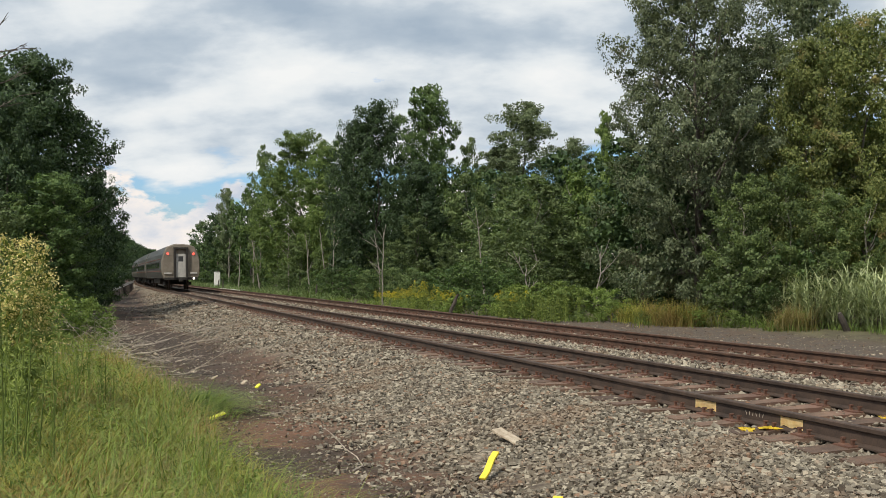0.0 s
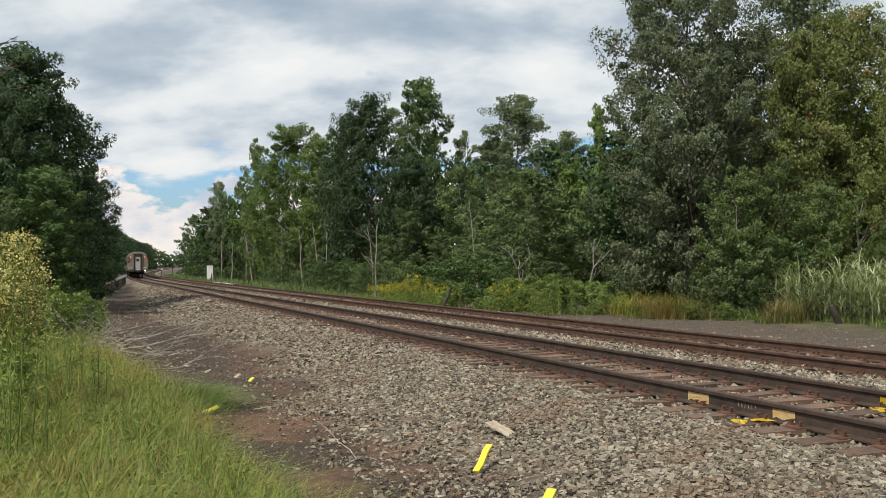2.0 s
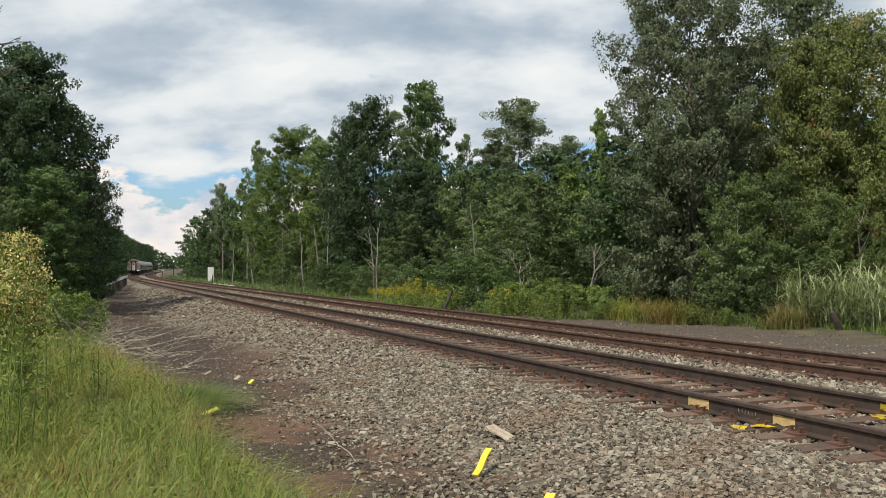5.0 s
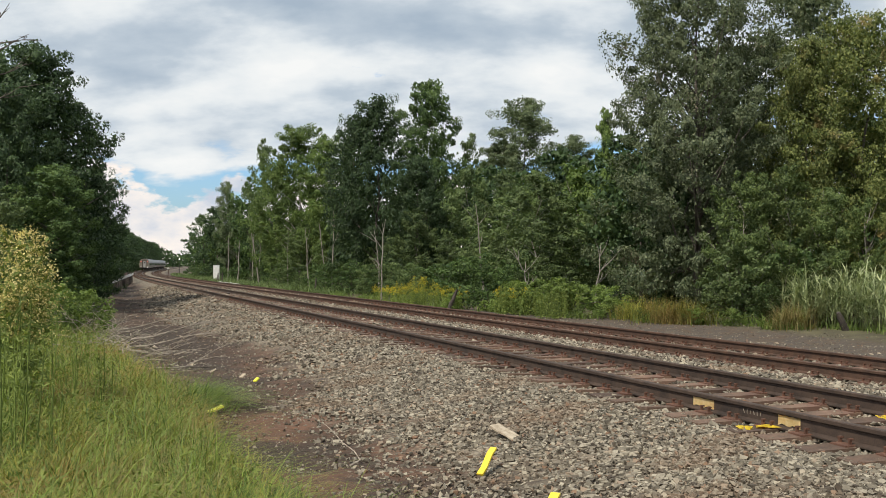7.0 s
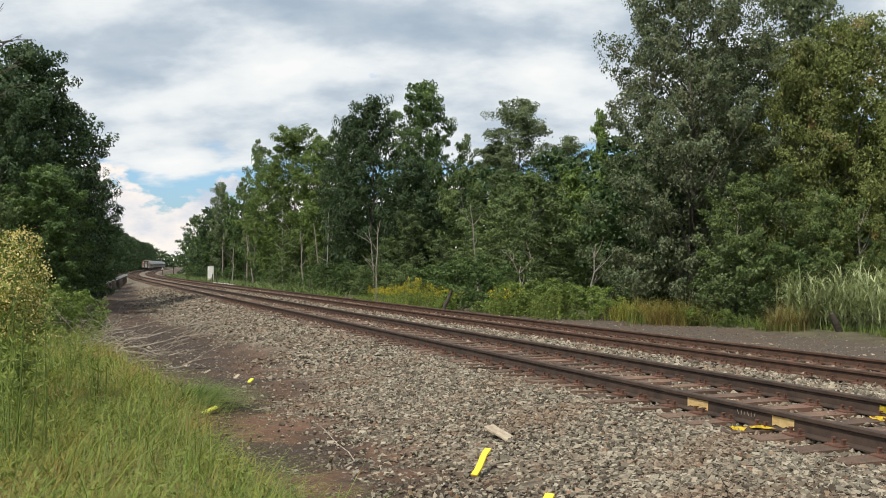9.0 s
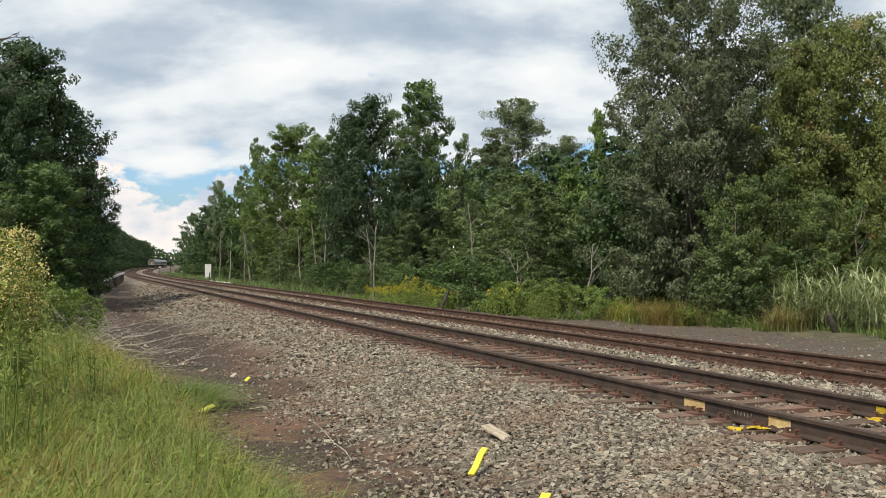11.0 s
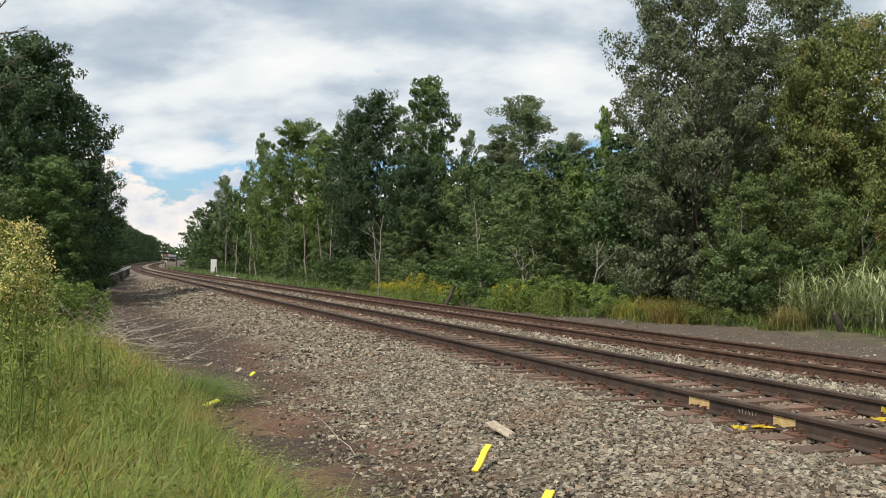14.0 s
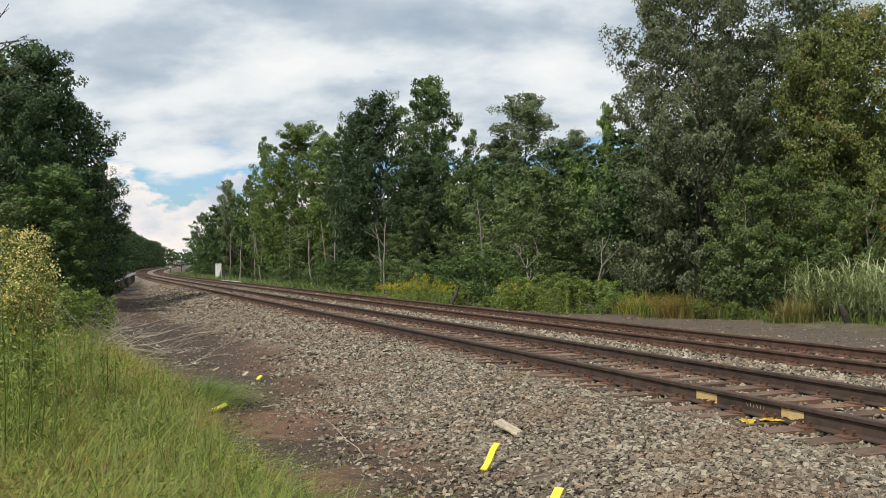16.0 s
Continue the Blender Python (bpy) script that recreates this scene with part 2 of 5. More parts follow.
M = {
    "ground": ground_material(),
    "stone": None,
    "rail_side": surface("rail_rust", (0.030, 0.021, 0.017), (0.085, 0.055, 0.040), 5, 0.75, 0.2, 0.3, fine=90),
    "rail_side_far": surface("rail_rust_red", (0.040, 0.023, 0.016), (0.105, 0.056, 0.036), 5, 0.8, 0.1, 0.3, fine=90),
    "tie": surface("weathered_tie", (0.045, 0.030, 0.022), (0.16, 0.10, 0.068), 5, 0.9, 0, 0.6, spots=(0.115, 0.063, 0.045), rand=0.40),
    "plate": surface("rusty_plate", (0.07, 0.032, 0.022), (0.17, 0.085, 0.055), 9, 0.8, 0.2, 0.4),
    "bark": surface("bark", (0.045, 0.037, 0.030), (0.14, 0.12, 0.10), 7, 0.95, 0, 0.8),
    "bark_pale": surface("bark_pale", (0.14, 0.125, 0.105), (0.34, 0.31, 0.27), 7, 0.95, 0, 0.8),
    "deadwood": surface("grey_deadwood", (0.11, 0.090, 0.070), (0.44, 0.38, 0.31), 9, 0.9, 0, 0.6),
    "post": surface("old_post", (0.025, 0.02, 0.017), (0.085, 0.07, 0.06), 9, 0.95, 0, 0.6),
    "yellow": surface("yellow_marking", (0.62, 0.44, 0.03), (0.80, 0.62, 0.05), 12, 0.6, 0, 0.2),
    "yellow_rail": surface("yellow_marking_on_rail", (0.84, 0.57, 0.22), (0.95, 0.75, 0.40), 18, 0.7, 0, 0.2),
    "lime": surface("lime_plastic", (0.60, 0.62, 0.04), (0.75, 0.76, 0.06), 12, 0.5, 0, 0.2),
    "white": surface("white_paint", (0.62, 0.62, 0.60), (0.80, 0.80, 0.78), 3, 0.6, 0, 0.1),
    "steel": surface("fluted_stainless", (0.14, 0.145, 0.15), (0.25, 0.25, 0.245), 2, 0.38, 1.0, 0.06),
    "steel_end": surface("dusty_steel_end", (0.16, 0.135, 0.105), (0.27, 0.235, 0.19), 2, 0.6, 0.35, 0.1),
    "dark": surface("dark_underframe", (0.012, 0.011, 0.010), (0.04, 0.036, 0.032), 4, 0.85, 0.1, 0.3),
    "leaf_maple": leaf_material("leaf_silver_maple", (0.033, 0.054, 0.024), (0.175, 0.205, 0.115), (0.22, 0.18, 0.14), -0.02, 0.40),
    "leaf_green": leaf_material("leaf_green", (0.026, 0.056, 0.017), (0.098, 0.150, 0.045)),
    "leaf_bright": leaf_material("leaf_bright", (0.045, 0.085, 0.021), (0.155, 0.215, 0.058)),
    "leaf_dark": leaf_material("leaf_dark", (0.019, 0.043, 0.018), (0.076, 0.122, 0.048)),
    "leaf_gold": leaf_material("leaf_turning", (0.062, 0.098, 0.024), (0.235, 0.262, 0.082), (0.30, 0.205, 0.085), 0.0),
    "leaf_grey": leaf_material("leaf_willow", (0.060, 0.090, 0.045), (0.165, 0.200, 0.105)),
    "leaf_under": leaf_material("leaf_understory", (0.036, 0.068, 0.020), (0.155, 0.205, 0.066)),
    "leaf_weed": leaf_material("leaf_weed_clump", (0.070, 0.120, 0.024), (0.190, 0.255, 0.062)),
    "leaf_scrub": leaf_material("leaf_scrub", (0.042, 0.074, 0.026), (0.140, 0.185, 0.070), (0.17, 0.14, 0.085), -0.04),
    "grass": leaf_material("grass_blade", (0.045, 0.078, 0.012), (0.290, 0.275, 0.062), (0.30, 0.20, 0.075), 0.10, 0.6, 1.7, 0.4),
    "grass_lush": leaf_material("grass_blade_lush", (0.040, 0.080, 0.012), (0.20, 0.26, 0.052)),
    "straw": leaf_material("straw_blade", (0.17, 0.14, 0.05), (0.34, 0.28, 0.12)),
    "reed": leaf_material("reed_blade", (0.18, 0.235, 0.105), (0.54, 0.59, 0.34)),
    "weed": leaf_material("weed_leaf", (0.085, 0.130, 0.026), (0.26, 0.315, 0.080)),
    "plume": leaf_material("tan_plume", (0.42, 0.36, 0.13), (0.74, 0.64, 0.32)),
    "goldenrod": leaf_material("goldenrod_flower", (0.40, 0.33, 0.02), (0.66, 0.54, 0.04)),
}


def stone_material():
    m, nt, b = material("ballast_stone")
    geo = nt.nodes.new("ShaderNodeNewGeometry")
    info = nt.nodes.new("ShaderNodeObjectInfo")
    co = nt.nodes.new("ShaderNodeTexCoord").outputs["Object"]
    r = math_node(nt, "FRACT", math_node(nt, "ADD", geo.outputs["Random Per Island"], info.outputs["Random"]))
    col = ramp(nt, r, [(0.0, (0.045, 0.034, 0.024)), (0.25, (0.120, 0.103, 0.078)), (0.6, (0.205, 0.180, 0.140)), (0.88, (0.335, 0.298, 0.23)), (1.0, (0.17, 0.092, 0.054))])
    rust = ramp(nt, noise_tex(nt, co, 0.8, 5, 0.6), [(0.50, (0, 0, 0)), (0.68, (0.7, 0.7, 0.7))])
    col = mix_color(nt, rust, col, (0.17, 0.11, 0.07))
    grain = noise_tex(nt, co, 90, 3)
    col = mix_color(nt, 1.0, col, math_node(nt, "MULTIPLY_ADD", grain, 0.6, 0.7), "MULTIPLY")
    link(nt, col, b.inputs["Base Color"])
    b.inputs["Roughness"].default_value = 0.9
    bump(nt, b, grain, 0.4, 0.006)
    return m


M["stone"] = stone_material()


# --- building helpers ---
def part(name, bm, mat, parent=None, label="", at=None, smooth=False):
    """Links a bmesh as one mesh object under a thing."""
    me = bpy.data.meshes.new(name)
    bm.to_mesh(me)
    bm.free()
    if smooth:
        me.shade_smooth()
    return part_mesh(name, me, mat, parent, label, at)


def part_mesh(name, me, mat, parent=None, label="", at=None):
    if mat and not me.materials:
        me.materials.append(mat)
    ob = new(name, me)
    ob.parent = parent
    if at is not None:
        ob.matrix_basis = at
    if label:
        tagged(ob, label)
    return ob


def arrays_mesh(name, verts, faces, smooth=False):
    """A mesh from arrays; all faces have the same number of corners."""
    verts, faces = np.asarray(verts, np.float32), np.asarray(faces, np.int32)
    me = bpy.data.meshes.new(name)
    k = faces.shape[1]
    me.vertices.add(len(verts))
    me.vertices.foreach_set("co", verts.ravel())
    me.loops.add(faces.size)
    me.loops.foreach_set("vertex_index", faces.ravel())
    me.polygons.add(len(faces))
    me.polygons.foreach_set("loop_start", np.arange(0, faces.size, k, dtype=np.int32))
    me.update(calc_edges=True)
    if smooth:
        me.shade_smooth()
    else:
        me.shade_flat()
    return me


def thing(name, m, label, category, group="", kind=""):
    ob = new(name)
    ob.matrix_basis = m
    return tagged(ob, label, category, group, kind)


def add_box(bm, size, at=(0, 0, 0), turn=(0, 0, 0), bevel=0.0):
    m = pose(*at, *turn) @ Matrix.Diagonal((*size, 1))
    r = bmesh.ops.create_cube(bm, size=1.0, matrix=m)
    if bevel:
        es = list({e for v in r["verts"] for e in v.link_edges})
        bmesh.ops.bevel(bm, geom=es, offset=bevel, segments=2, affect="EDGES", profile=0.6)


def add_tube(bm, pts, radii, sides=6):
    """A tapered tube along points."""
    rings = []
    pts = [Vector(p) for p in pts]
    for i, p in enumerate(pts):
        d = (pts[min(i + 1, len(pts) - 1)] - pts[max(i - 1, 0)]).normalized()
        a = d.orthogonal().normalized() if abs(d.z) < 0.95 else Vector((1, 0, 0))
        a = (a - d * a.dot(d)).normalized()
        b = d.cross(a)
        rings.append([bm.verts.new(p + (a * math.cos(k) + b * math.sin(k)) * radii[i])
                      for k in (2 * math.pi * j / sides for j in range(sides))])
    for r0, r1 in zip(rings, rings[1:]):
        for j in range(sides):
            bm.faces.new((r0[j], r0[(j + 1) % sides], r1[(j + 1) % sides], r1[j]))
    bm.faces.new(rings[0][::-1])
    bm.faces.new(rings[-1])


# --- the line: straight, then a long curve to the right on a rising grade ---
GAUGE = 1.505
MAIN, SIDE = 6.05 + GAUGE / 2, 10.15 + GAUGE / 2      # centre lines
SIDE_DROP = -0.11
CURVE_Y, CURVE_END, RADIUS = 95.0, 418.0, 2900.0


def swing(y):
    """How far the line has swung to the right at y."""
    c = np.clip(y, CURVE_Y, CURVE_END) - CURVE_Y
    return c * c / (2 * RADIUS) + np.maximum(y - CURVE_END, 0) * (CURVE_END - CURVE_Y) / RADIUS


def grade(y):
    """Height of the main line's rail tops."""
    r = (y - 258.0) / 40.0
    return 0.0037 * 40.0 * np.where(r > 20, r, np.log1p(np.exp(np.minimum(r, 20))))


PROFILE_U = [-2000, -60, -12, -4, -1.0, 0.6, 1.8, 2.6, 3.4, 4.4, 5.1, 5.5, 8.1, 8.7, 9.5, 12.2, 12.8, 13.8, 16, 20, 40, 2000]
PROFILE_Z = [-0.6, -0.6, -0.55, -0.40, -0.38, -0.44, -0.55, -0.60, -0.56, -0.36, -0.240, -0.216, -0.216, -0.200, -0.305, -0.316, -0.42, -0.55, -0.62, -0.62, -0.6, -0.6]


def ground_z(u, y):
    """Height of the ground at u metres from the eye's line, bent along with the track."""
    z = np.interp(u, PROFILE_U, PROFILE_Z)
    bumps = (np.sin(1.9 * u + 0.7 * y) * np.sin(0.83 * y - 0.4 * u) * 0.035 + np.sin(0.37 * y + 0.9 * u) * 0.03)
    off = np.clip((5.0 - u) / 1.5, 0, 1) + np.clip((u - 13.0) / 1.5, 0, 1)
    return z + bumps * off + grade(y)


def bed_edge(y):
    """Where crushed stone gives way to bare earth on the near side."""
    # From y 60 on, pushed out so dark earth paints the bank's shade.
    return np.interp(y, [0, 7, 10, 13, 15, 20, 25, 31, 44, 60, 90], [3.2, 3.15, 2.95, 2.9, 3.2, 3.6, 3.4, 2.7, 2.2, 3.0, 4.0])


def place(u, y, lift=0.0):
    return Vector((u + float(swing(y)), y, float(ground_z(u, y)) + lift))


def build_ground():
    ys = [-60.0, -20.0, -5.0]
    y = 0.0
    while y < 3000:
        ys.append(y)
        y += max(0.16, 0.016 * y) if y < 60 else 0.05 * y
    us = [-2000, -900, -400, -150, -60, -30, -18, -12, -9, -7, *np.arange(-5.5, 5.6, 0.22), *np.arange(6, 13.5, 0.4),
          *np.arange(13.6, 24, 0.7), 27, 32, 40, 60, 110, 250, 600, 1300, 2000]
    Y, U = np.meshgrid(np.array(ys), np.array(us, float), indexing="ij")
    rng = np.random.default_rng(4)
    Z = ground_z(U, Y)
    near = (Y < 60) & (Y > 1)
    Z += near * rng.normal(0, 0.012, Z.shape) * (U > -3) * (U < 22)
    X = U + swing(Y)
    n, k = Y.shape
    idx = np.arange(n * k).reshape(n, k)
    faces = np.stack([idx[:-1, :-1], idx[:-1, 1:], idx[1:, 1:], idx[1:, :-1]], -1).reshape(-1, 4)
    me = arrays_mesh("ground", np.stack([X, Y, Z], -1).reshape(-1, 3), faces, True)
    at = me.attributes.new("lateral", "FLOAT", "POINT")
    at.data.foreach_set("value", U.astype(np.float32).ravel())
    at = me.attributes.new("bed", "FLOAT", "POINT")
    at.data.foreach_set("value", (U - bed_edge(Y)).astype(np.float32).ravel())
    # First patch: dark earth round the brush; second: painted shade along the left bank.
    at = me.attributes.new("soil_shade", "FLOAT", "POINT")
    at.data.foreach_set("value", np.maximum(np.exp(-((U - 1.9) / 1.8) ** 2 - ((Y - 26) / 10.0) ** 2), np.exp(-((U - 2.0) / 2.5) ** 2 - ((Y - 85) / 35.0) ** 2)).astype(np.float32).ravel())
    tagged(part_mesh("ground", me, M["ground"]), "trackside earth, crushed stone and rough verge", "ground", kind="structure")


build_ground()

# --- tracks ---
RAIL_PROFILE = [(-0.07, -0.175), (0.07, -0.175), (0.07, -0.163), (0.012, -0.145), (0.009, -0.050), (0.036, -0.038),
                (0.037, -0.008), (0.028, 0.0), (-0.028, 0.0), (-0.037, -0.008), (-0.036, -0.038), (-0.009, -0.050),
                (-0.012, -0.145), (-0.07, -0.163)]


def rail_mesh(u, drop):
    ys = np.concatenate([np.arange(-10, 60, 2.5), np.arange(60, 900, 8.0)])
    x, z = u + swing(ys), grade(ys) + drop
    ring = np.array(RAIL_PROFILE)
    V = np.zeros((len(ys), len(ring), 3))
    V[..., 0] = x[:, None] + ring[:, 0]
    V[..., 1] = ys[:, None]
    V[..., 2] = z[:, None] + ring[:, 1]
    n, k = len(ys), len(ring)
    i, j = np.meshgrid(np.arange(n - 1), np.arange(k), indexing="ij")
    a, b = i * k + j, i * k + (j + 1) % k
    return arrays_mesh("rail", V.reshape(-1, 3), np.stack([a, b, b + k, a + k], -1).reshape(-1, 4))


def chunk_mesh(name, size, bevel, rng, wear=0.012):
    bm = bmesh.new()
    add_box(bm, size)
    bmesh.ops.subdivide_edges(bm, edges=[e for e in bm.edges if abs(e.verts[0].co.x - e.verts[1].co.x) > size[0] * 0.5], cuts=4)
    for v in bm.verts:
        v.co += Vector(rng.normal(0, wear, 3)) * (0.4 if abs(v.co.x) < size[0] * 0.4 else 1.0)
    me = bpy.data.meshes.new(name)
    bm.to_mesh(me)
    bm.free()
    return me


def build_track(name, centre, drop, rail_mat, label, seed):
    t = thing(name, pose(0, 0, 0), label, "railway track", kind="structure")
    for side, k in (("near", -1), ("far", 1)):
        part_mesh("rail", rail_mesh(centre + k * GAUGE / 2, drop), rail_mat, t, "worn steel rail with rusty web")
    rng = np.random.default_rng(seed)
    kinds = [chunk_mesh("tie", (2.6, 0.225, 0.17), 0.01, rng) for _ in range(6)]
    for me in kinds:
        me.materials.append(M["tie"])
    bm = bmesh.new()
    add_box(bm, (0.33, 0.19, 0.022), (0, 0, 0), (0, 0, 0), 0.006)
    for dx, dy in ((-0.09, 0.06), (0.09, -0.06), (-0.09, -0.06), (0.09, 0.06)):
        add_box(bm, (0.028, 0.02, 0.05), (dx, dy, 0.03))
        add_box(bm, (0.04, 0.032, 0.014), (dx * 0.93, dy, 0.055))
    plate = bpy.data.meshes.new("tie_plate")
    bm.to_mesh(plate)
    bm.free()
    plate.materials.append(M["plate"])
    y, n, far = 2.86, 0, []
    while y < 420:
        wob = rng.normal(0, [0.03, 0.025, 0.007])
        m = pose(centre + float(swing(y)) + wob[0], y + wob[1], float(grade(y)) + drop - 0.175 - 0.085 + wob[2] * 0.5, 0, 0, rng.normal(0, 1.2))
        if n < 280:
            tie = part_mesh("tie", kinds[int(rng.integers(6))], None, t, "", m)
            if y < 45:
                for k in (-1, 1):
                    part_mesh("tie_plate", plate, None, tie, "", pose(k * GAUGE / 2 - wob[0], 0, 0.085 + 0.004))
        else:
            far.append(m)
        y += 0.50
        n += 1
    vs, fs = [], []
    box = np.array([(sx, sy, sz) for sx in (-1.3, 1.3) for sy in (-0.11, 0.11) for sz in (-0.08, 0.085)])
    quads = np.array([(0, 1, 3, 2), (4, 6, 7, 5), (0, 4, 5, 1), (2, 3, 7, 6), (1, 5, 7, 3), (0, 2, 6, 4)])
    for i, m in enumerate(far):
        vs.append(box @ np.array(m.to_3x3()).T + np.array(m.translation))
        fs.append(quads + 8 * i)
    tagged(part_mesh("far_ties", arrays_mesh("far_ties", np.concatenate(vs), np.concatenate(fs)), M["tie"], t), kind="stuff")
    return t


build_track("main_track", MAIN, 0.0, M["rail_side"], "brown steel rails on weathered wooden ties in ballast", 21)
build_track("side_track", SIDE, SIDE_DROP, M["rail_side_far"], "rusty red rails of the second track on old ties", 22)


# --- foliage ---
def leaf_quads(rng, c, length, width, up=0.5, droop=0.0):
    """Folded leaf blades at the centres c, each a quad of its own."""
    n = len(c)
    nrm = rng.normal(size=(n, 3)) + np.array([0, 0, up * 2.2])
    nrm /= np.linalg.norm(nrm, axis=1)[:, None]
    t = rng.normal(size=(n, 3))
    t[:, 2] -= droop
    t -= nrm * (t * nrm).sum(1)[:, None]
    t /= np.linalg.norm(t, axis=1)[:, None]
    b = np.cross(nrm, t)
    s = rng.uniform(0.65, 1.3, (n, 1))
    L, W = length * s * 0.5, width * s * 0.5
    V = np.stack([c - t * L, c + b * W + nrm * W * 0.35, c + t * L, c - b * W + nrm * W * 0.35], 1)
    F = np.arange(4 * n).reshape(n, 4)
    return V.reshape(-1, 3), F


def leaf_tris(rng, c, length, width, up=0.5, facing=None):
    """Leaves of one triangle each; facing: the way out of the spray that each belongs to."""
    n = len(c)
    nrm = rng.normal(size=(n, 3)) * 0.62 + np.array([0, 0, up])
    if facing is not None:
        nrm += facing
    nrm /= np.linalg.norm(nrm, axis=1)[:, None]
    t = rng.normal(size=(n, 3))
    t -= nrm * (t * nrm).sum(1)[:, None]
    t /= np.linalg.norm(t, axis=1)[:, None]
    b = np.cross(nrm, t)
    s = rng.uniform(0.6, 1.35, (n, 1))
    L, W = np.reshape(length, (-1, 1)) * s, np.reshape(width, (-1, 1)) * s * 0.62
    V = np.stack([c - t * L * 0.5, c + t * L * 0.4 + b * W, c + t * L * 0.55 - b * W * 0.8], 1)
    return V.reshape(-1, 3), np.arange(3 * n).reshape(n, 3)


def crown_points(rng, height, radius, base, clumps, leaves, spread, shape):
    """Boughs on an uneven shell, sprays round each bough, leaves over each spray; also sparse points inside."""
    lobes = rng.uniform(0, 2 * math.pi, 3)
    bs = []
    boughs = max(10, clumps // 2)
    for i in range(boughs):
        f = (i + rng.uniform(0, 1)) / boughs
        if shape == "round":
            r = math.sqrt(max(0.02, 1 - ((f - 0.45) / 0.55) ** 2 * 0.94))
        elif shape == "spire":
            r = (1 - f) ** 0.75 * 0.95 + 0.08
        else:                                   # tall dome, widest at a third
            r = math.sqrt(max(0.03, 1 - ((f - 0.34) / 0.66) ** 2 * 0.95)) if f > 0.34 else 0.86 + 0.41 * f
        a = 2.39996 * i + rng.normal(0, 0.5)
        r *= 1 + 0.12 * math.sin(2 * a + lobes[0]) + 0.12 * math.sin(3 * a + lobes[1] + 5 * f) + 0.10 * math.sin(9 * f + lobes[2] + 2 * a)
        r *= rng.uniform(0.25, 1.0) ** 0.42
        bs.append((radius * r * math.cos(a), radius * r * math.sin(a), height * (base + (1 - base) * f)))
    bs = np.array(bs)
    own = np.arange(clumps) % boughs
    out = bs * np.array([1, 1, 0])
    out /= np.linalg.norm(out, axis=1)[:, None] + 1e-6
    reach = rng.uniform(-0.9, 0.4, (clumps, 1)) * radius * 0.34
    cs = bs[own] + out[own] * reach + rng.normal(0, radius * 0.10, (clumps, 3)) * np.array([1, 1, 0.75])
    cs[:, 2] = np.clip(cs[:, 2] - reach[:, 0] * 0.12, height * base * 0.7, height)
    size = rng.uniform(0.5, 1.25, (clumps, 1)) * spread
    per = np.repeat(np.arange(clumps), leaves)
    d = rng.normal(size=(clumps * leaves, 3))
    d /= np.linalg.norm(d, axis=1)[:, None]
    axis = out[own] + np.array([0, 0, 0.55]) + rng.normal(0, 0.35, (clumps, 3))
    axis /= np.linalg.norm(axis, axis=1)[:, None]
    ax = axis[per]
    along = (d * ax).sum(1)[:, None]
    q = d * rng.uniform(0, 1, (len(d), 1)) ** 0.40
    q = q * np.array([0.80, 0.80, 0.52]) + ax * (q * ax).sum(1)[:, None] * 0.75
    p = cs[per] + q * size[per] * (1 - 0.35 * np.clip(along, 0, 1))
    facing = d * np.array([0.8, 0.8, 0.7]) + out[own][per] * 0.45
    k = np.repeat(np.arange(clumps), 14)
    core = cs[k] * np.array([0.66, 0.66, 0.96]) + rng.normal(0, spread * 0.45, (len(k), 3))
    return cs, p, core, facing


def limb_mesh(rng, height, base, cs, girth, lean, forks=16):
    bm = bmesh.new()
    top = height * 0.86
    n = 7
    pts = [Vector((lean[0] * (i / n) ** 1.5 + rng.normal(0, 0.04) * i, lean[1] * (i / n) ** 1.5 + rng.normal(0, 0.04) * i, top * i / n - 0.15 * (i == 0))) for i in range(n + 1)]
    add_tube(bm, pts, [girth * (1.25 if i == 0 else 1 - 0.88 * i / n) for i in range(n + 1)], 8)
    for k in rng.choice(len(cs), min(forks, len(cs)), replace=False):
        tip = Vector(cs[k])
        z0 = max(height * 0.12, tip.z - (Vector((tip.x, tip.y, 0)).length * rng.uniform(0.5, 1.0)))
        f = min(0.93, z0 / top)
        i = int(f * n)
        start = pts[i].lerp(pts[min(i + 1, n)], f * n - i)
        mid = start.lerp(tip, 0.5) + Vector((rng.normal(0, 0.15), rng.normal(0, 0.15), 0.12))
        g = girth * (1 - 0.85 * f) * 0.5
        add_tube(bm, [start, mid, tip], [g, g * 0.6, g * 0.15], 5)
    me = bpy.data.meshes.new("trunk")
    bm.to_mesh(me)
    bm.free()
    me.shade_smooth()
    return me


def tree_kind(seed, height, radius, base, clumps, leaves, leaf, spread, shape="oval", girth=0.16, lean=(0, 0), mat="leaf_green", bark="bark", forks=16, slim=0.75, up=0.5):
    """The two meshes of a tree: trunk with limbs, and crown of leaves."""
    rng = np.random.default_rng(seed)
    cs, p, core, facing = crown_points(rng, height, radius, base, clumps, leaves, spread, shape)
    size = np.concatenate([np.full(len(p), leaf), np.full(len(core), spread * 0.30)])
    p = np.concatenate([p, core])
    facing = np.concatenate([facing, np.zeros((len(core), 3))])
    f = np.clip(p[:, 2:3] / height, 0, 1) ** 1.5
    p[:, :2] += np.array(lean) * f
    cs[:, :2] += np.array(lean) * np.clip(cs[:, 2:3] / height, 0, 1) ** 1.5
    over = p[:, 2] > 0.12
    p, size, facing = p[over], size[over], facing[over]
    crown = arrays_mesh("crown", *leaf_tris(rng, p, size, size * slim, up, facing))
    crown.materials.append(M[mat])
    trunk = limb_mesh(rng, height, base, cs, girth, lean, forks)
    trunk.materials.append(M[bark])
    return trunk, crown, height


